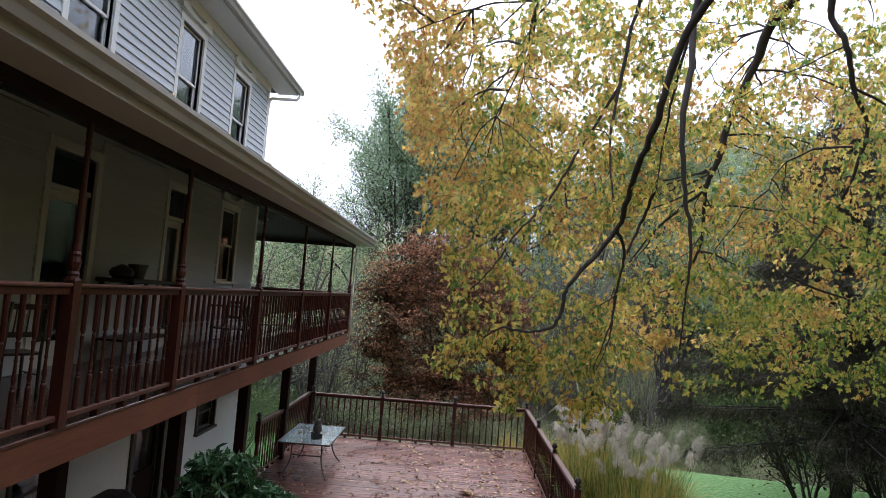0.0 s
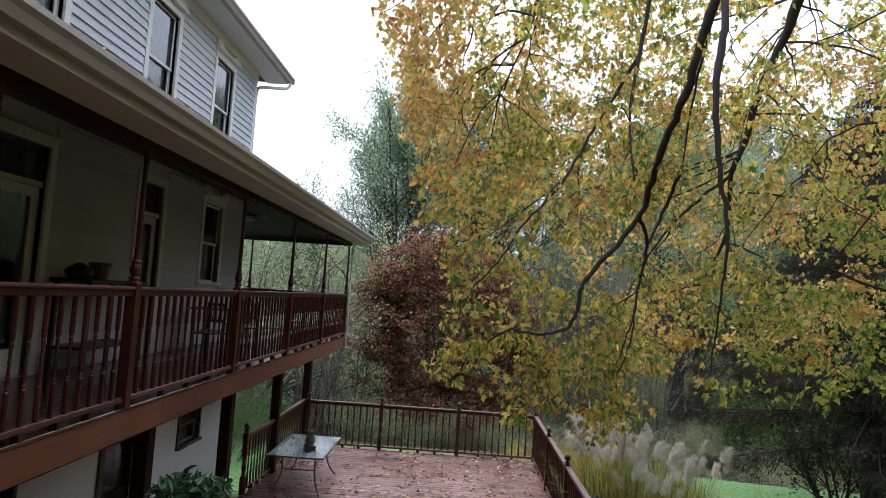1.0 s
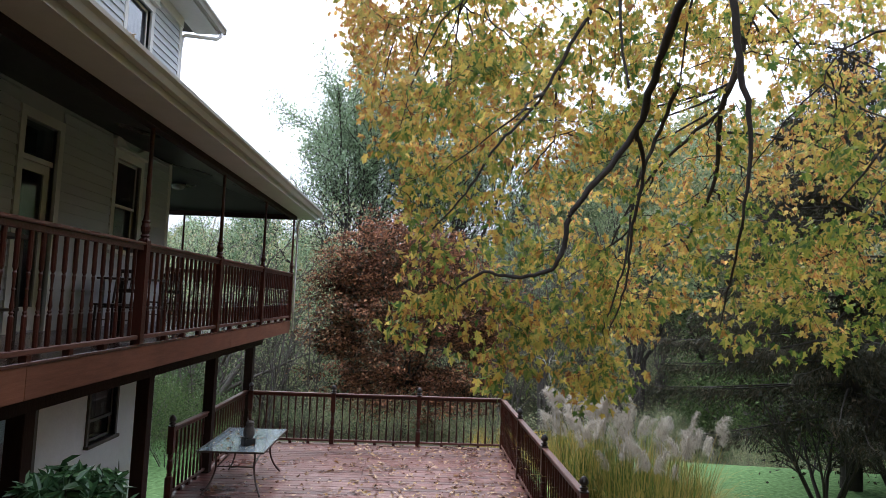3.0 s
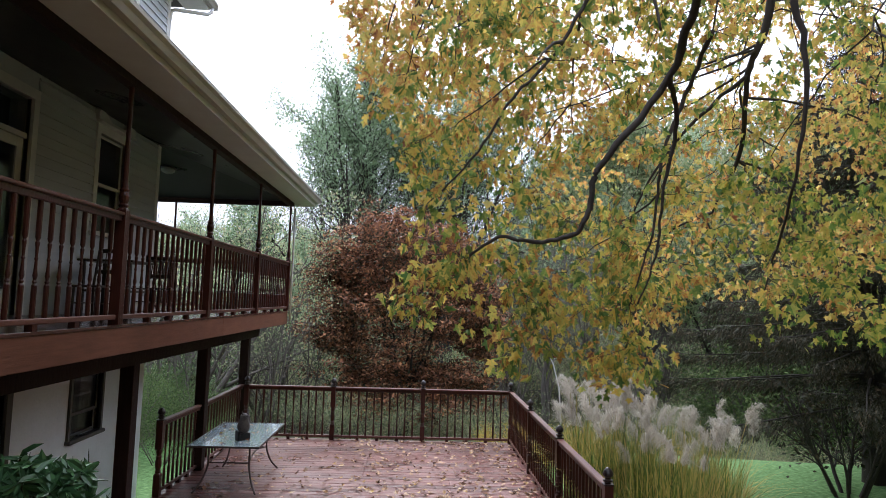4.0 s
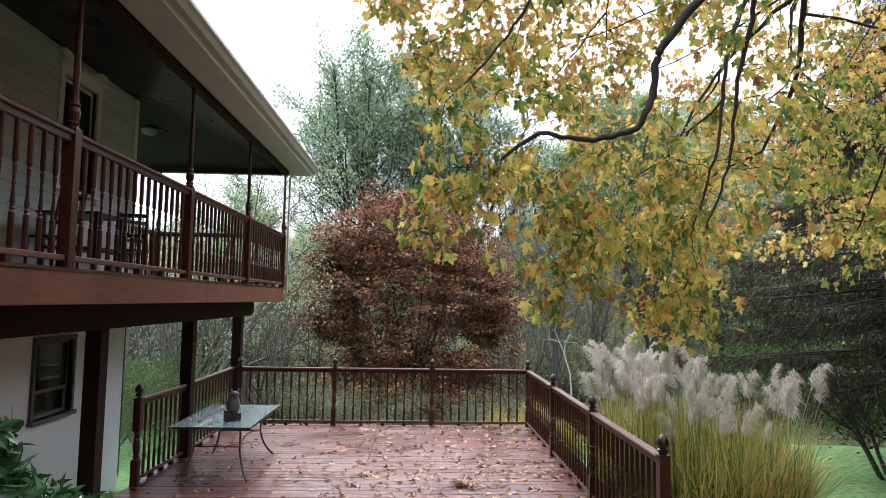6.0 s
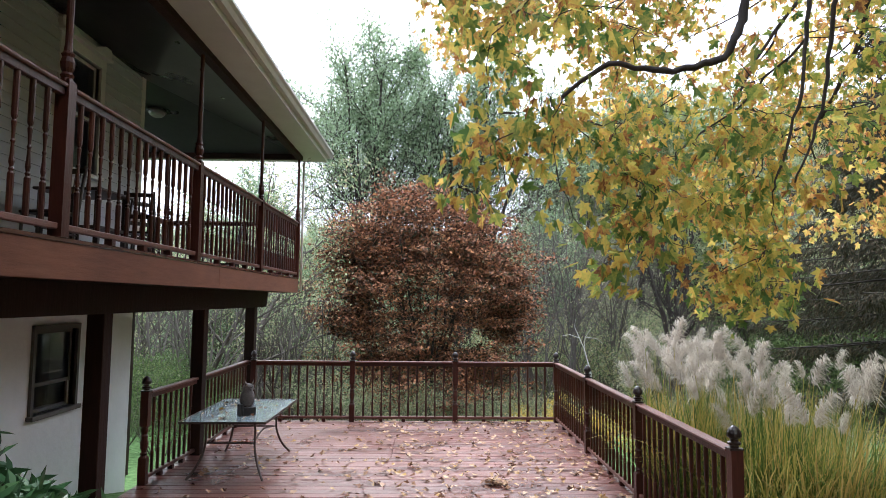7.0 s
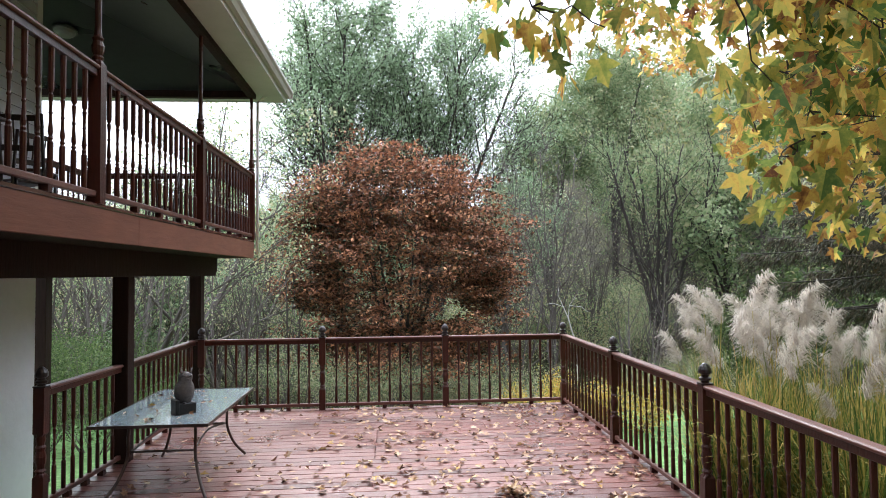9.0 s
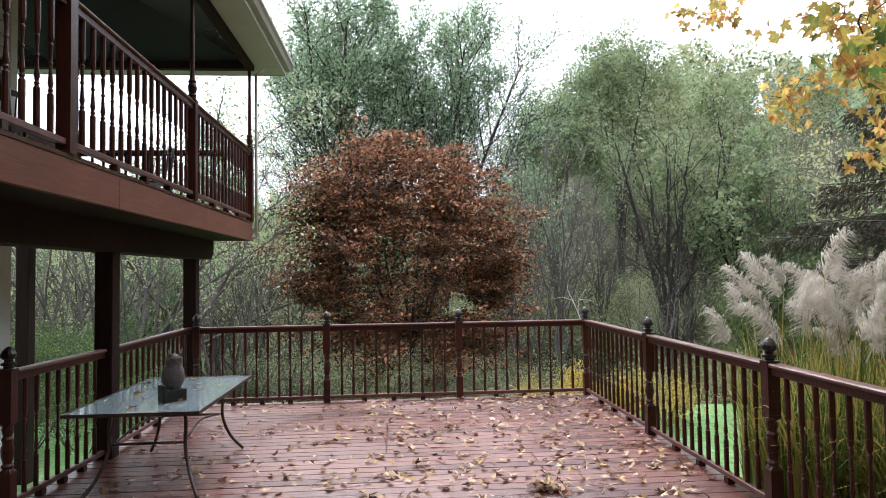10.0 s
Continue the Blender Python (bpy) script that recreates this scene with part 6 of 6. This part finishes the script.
def porch_chair(at):
    c = thing("dining_chair", "dark wooden ladder-back chair on the balcony", "chair", at, "balcony chairs")
    part("seat", box(-0.21, 0.21, -0.20, 0.20, 0.42, 0.45, 0.008), M_CHAIR, c)
    for x in (-0.19, 0.19):
        part("leg", tube([(x, 0.18, 0.0), (x * 0.97, 0.17, 0.42)], 0.018, 8), M_CHAIR, c)
        part("back_post", tube([(x, -0.20, 0.0), (x, -0.19, 0.45), (x, -0.27, 1.0)], 0.018, 8), M_CHAIR, c)
        part("stretcher", tube([(x, 0.18, 0.2), (x, -0.195, 0.2)], 0.011, 6), M_CHAIR, c)
    for z, y in ((0.62, -0.222), (0.92, -0.262)):
        part("back_rail", box(-0.185, 0.185, y - 0.01, y + 0.01, z, z + 0.06, 0.005), M_CHAIR, c)
    for k in range(5):
        x = -0.13 + 0.065 * k
        part("spindle", tube([(x, -0.224, 0.66), (x, -0.262, 0.93)], 0.008, 6), M_CHAIR, c)
    return c


first_chair = porch_chair(pose(-3.5, 10.75, FLOOR1 - 0.004, 0, 0, 165) @ Matrix.Scale(0.84, 4))
for x, y, a in ((-3.45, 12.55, 10), (-3.9, 13.2, 60), (-3.7, 5.9, 60), (-3.4, 15.6, 100)):
    copy_thing(first_chair, pose(x, y, FLOOR1 - 0.004, 0, 0, a))


def side_table(name, label, x0, x1, y0, y1, h, top, material):
    t = thing(name, label, "table", ((x0 + x1) / 2, (y0 + y1) / 2, FLOOR1 - 0.004))
    hx, hy = (x1 - x0) / 2, (y1 - y0) / 2
    part("tabletop", box(-hx, hx, -hy, hy, h - top, h, 0.008), material, t)
    for sx in (-1, 1):
        for sy in (-1, 1):
            part("leg", box(sx * (hx - 0.06) - 0.025, sx * (hx - 0.06) + 0.025, sy * (hy - 0.06) - 0.025, sy * (hy - 0.06) + 0.025, 0, h - top, 0.004), material, t)
    part("shelf", box(-hx + 0.03, hx - 0.03, -hy + 0.03, hy - 0.03, 0.30, 0.33), material, t)
    return t


side_table("potting_table", "tall dark potting table against the porch wall", -4.22, -3.72, 7.98, 9.25, 1.09, 0.05, M_CHAIR)
side_table("porch_table", "low dark wooden table on the balcony", -4.05, -3.35, 11.35, 12.05, 0.72, 0.03, M_CHAIR)
pot = thing("plant_pot", "grey plant pot on the potting table", "pot", (-3.95, 8.5, FLOOR1 + 1.086))
part("pot", lathe([(0, 0.08), (0.16, 0.115), (0.18, 0.125), (0.20, 0.125), (0.20, 0.11), (0.19, 0.105)], 16), M_POT, pot)
lump_ob = thing("covered_kettle", "black rounded kettle on the potting table", "kettle", (-3.95, 8.1, FLOOR1 + 1.086))
part("kettle", lathe([(0, 0.10), (0.04, 0.14), (0.09, 0.15), (0.13, 0.12), (0.16, 0.06), (0.18, 0.02)], 14), M_COVER, lump_ob)
lamp = thing("ceiling_light", "round grey flush light on the porch ceiling", "lamp", pose(-4.55, 15.3, 5.235, -10, 0, 0))
part("base_plate", lathe([(-0.02, 0.15), (0.012, 0.15)], 24), M_POT, lamp)
part("lamp_glass", lathe([(-0.09, 0.02), (-0.08, 0.07), (-0.055, 0.11), (-0.021, 0.13)], 24), M_LAMP, lamp, "grey glass bowl")
pipe = thing("corner_downspout", "thin white downspout beside the far porch column", "downspout", (BX + 0.085, BY1 + 0.05, 0))
part("pipe", tube([(0.10, 0.18, 4.95), (0.06, 0.10, 4.88), (0.0, 0.0, 4.80), (0.0, 0.0, 3.6), (0.0, 0.0, 2.32)], 0.022, 8), M_TRIM, pipe)

grill = thing("covered_grill", "barbecue under a black weatherproof cover below the balcony", "grill", pose(-3.62, 7.75, ground_z(-3.62, 7.75), 0, 0, 8))
bmg = bmesh.new()
rows = [(0.0, .36, .30), (0.55, .35, .29), (0.95, .36, .30), (1.18, .37, .30), (1.33, .34, .24), (1.40, .26, .13)]
prev = None
for h, a, b2 in rows:
    ring = []
    for k in range(20):
        t = 2 * math.pi * k / 20
        c, s = math.cos(t), math.sin(t)
        q = (abs(c) ** 5 + abs(s) ** 5) ** (-0.2) * (1 + 0.03 * math.sin(7 * t + 9 * h))
        ring.append(bmg.verts.new((c * b2 * q, s * a * q, h)))
    if prev:
        for k in range(20):
            bmg.faces.new((prev[k], prev[(k + 1) % 20], ring[(k + 1) % 20], ring[k]))
    prev = ring
bmg.faces.new(prev)
for f in bmg.faces:
    f.smooth = True
part("cover", bmg, M_COVER, grill)

gl = [(E0 + 0.03 + 0.1 * rr.random(), y, 5.10 + 0.012 * rr.random()) for y in rr.uniform(2.0, 17.0, size=45)]
tagged(part("gutter_leaves", leaves("gutter_leaves", gl, 0.05, M_DEAD, 612, "maple", 1.4, 0.0, 0.5), None, None), "brown leaves caught in the porch gutter", "leaves", kind="stuff")

# ---- pieces of the large surfaces ----
def siding(wall, y0, y1, z0, z1, holes, pitch=0.127):
    """Overlapping clapboards, cut at the openings."""
    k, z = 0, z0
    while z < z1 - 0.02:
        top = min(z + pitch + 0.012, z1)
        spans, edge = [], y0
        for h in sorted(holes):
            if h[2] - 0.06 < z + pitch and h[3] + 0.30 > z:
                spans.append((edge, h[0] - 0.107))
                edge = h[1] + 0.107
        spans.append((edge, y1))
        for a, b in spans:
            if b - a < 0.05:
                continue
            prof = [(WX + 0.002, z), (WX + 0.031, z - 0.004), (WX + 0.030, z + 0.004), (WX + 0.006, top), (WX + 0.002, top)]
            part("clapboard", strip_bars(prof, a, b), M_SIDING, wall)
        z += pitch
        k += 1


siding(wall_up, BACK, CORNER - 0.091, 5.80, EAVE2 - 0.2, OPEN_UP)
siding(wall_mid, BACK, CORNER - 0.091, FLOOR1 + 0.01, 5.40, OPEN_MID)

n_boards = 48
pitch = (DY1 - DY0 + 0.02) / n_boards
BOARDS = []
for k in range(4):
    bm = box(0, 1, -pitch / 2 + 0.004, pitch / 2 - 0.004, -0.028, 0.0, 0.004)
    me = bpy.data.meshes.new("deck_board")
    bm.to_mesh(me)
    bm.free()
    me.materials.append(M_BOARD)
    BOARDS.append(me)
rng = random.Random(5)
for k in range(n_boards):
    y = DY0 - 0.01 + pitch * (k + 0.5)
    joint = rng.choice((-1.3, 0.2, -0.5, 0.9))
    for a, b in ((DX0 - 0.02, joint - 0.002), (joint + 0.002, DX1 + 0.02)):
        m = pose(a, y, rng.uniform(-0.003, 0.0), rng.uniform(-0.4, 0.4), 0, 0) @ Matrix.Diagonal((b - a, 1, 1, 1))
        part("deck_board", BOARDS[k % 4], None, deck, at=m)
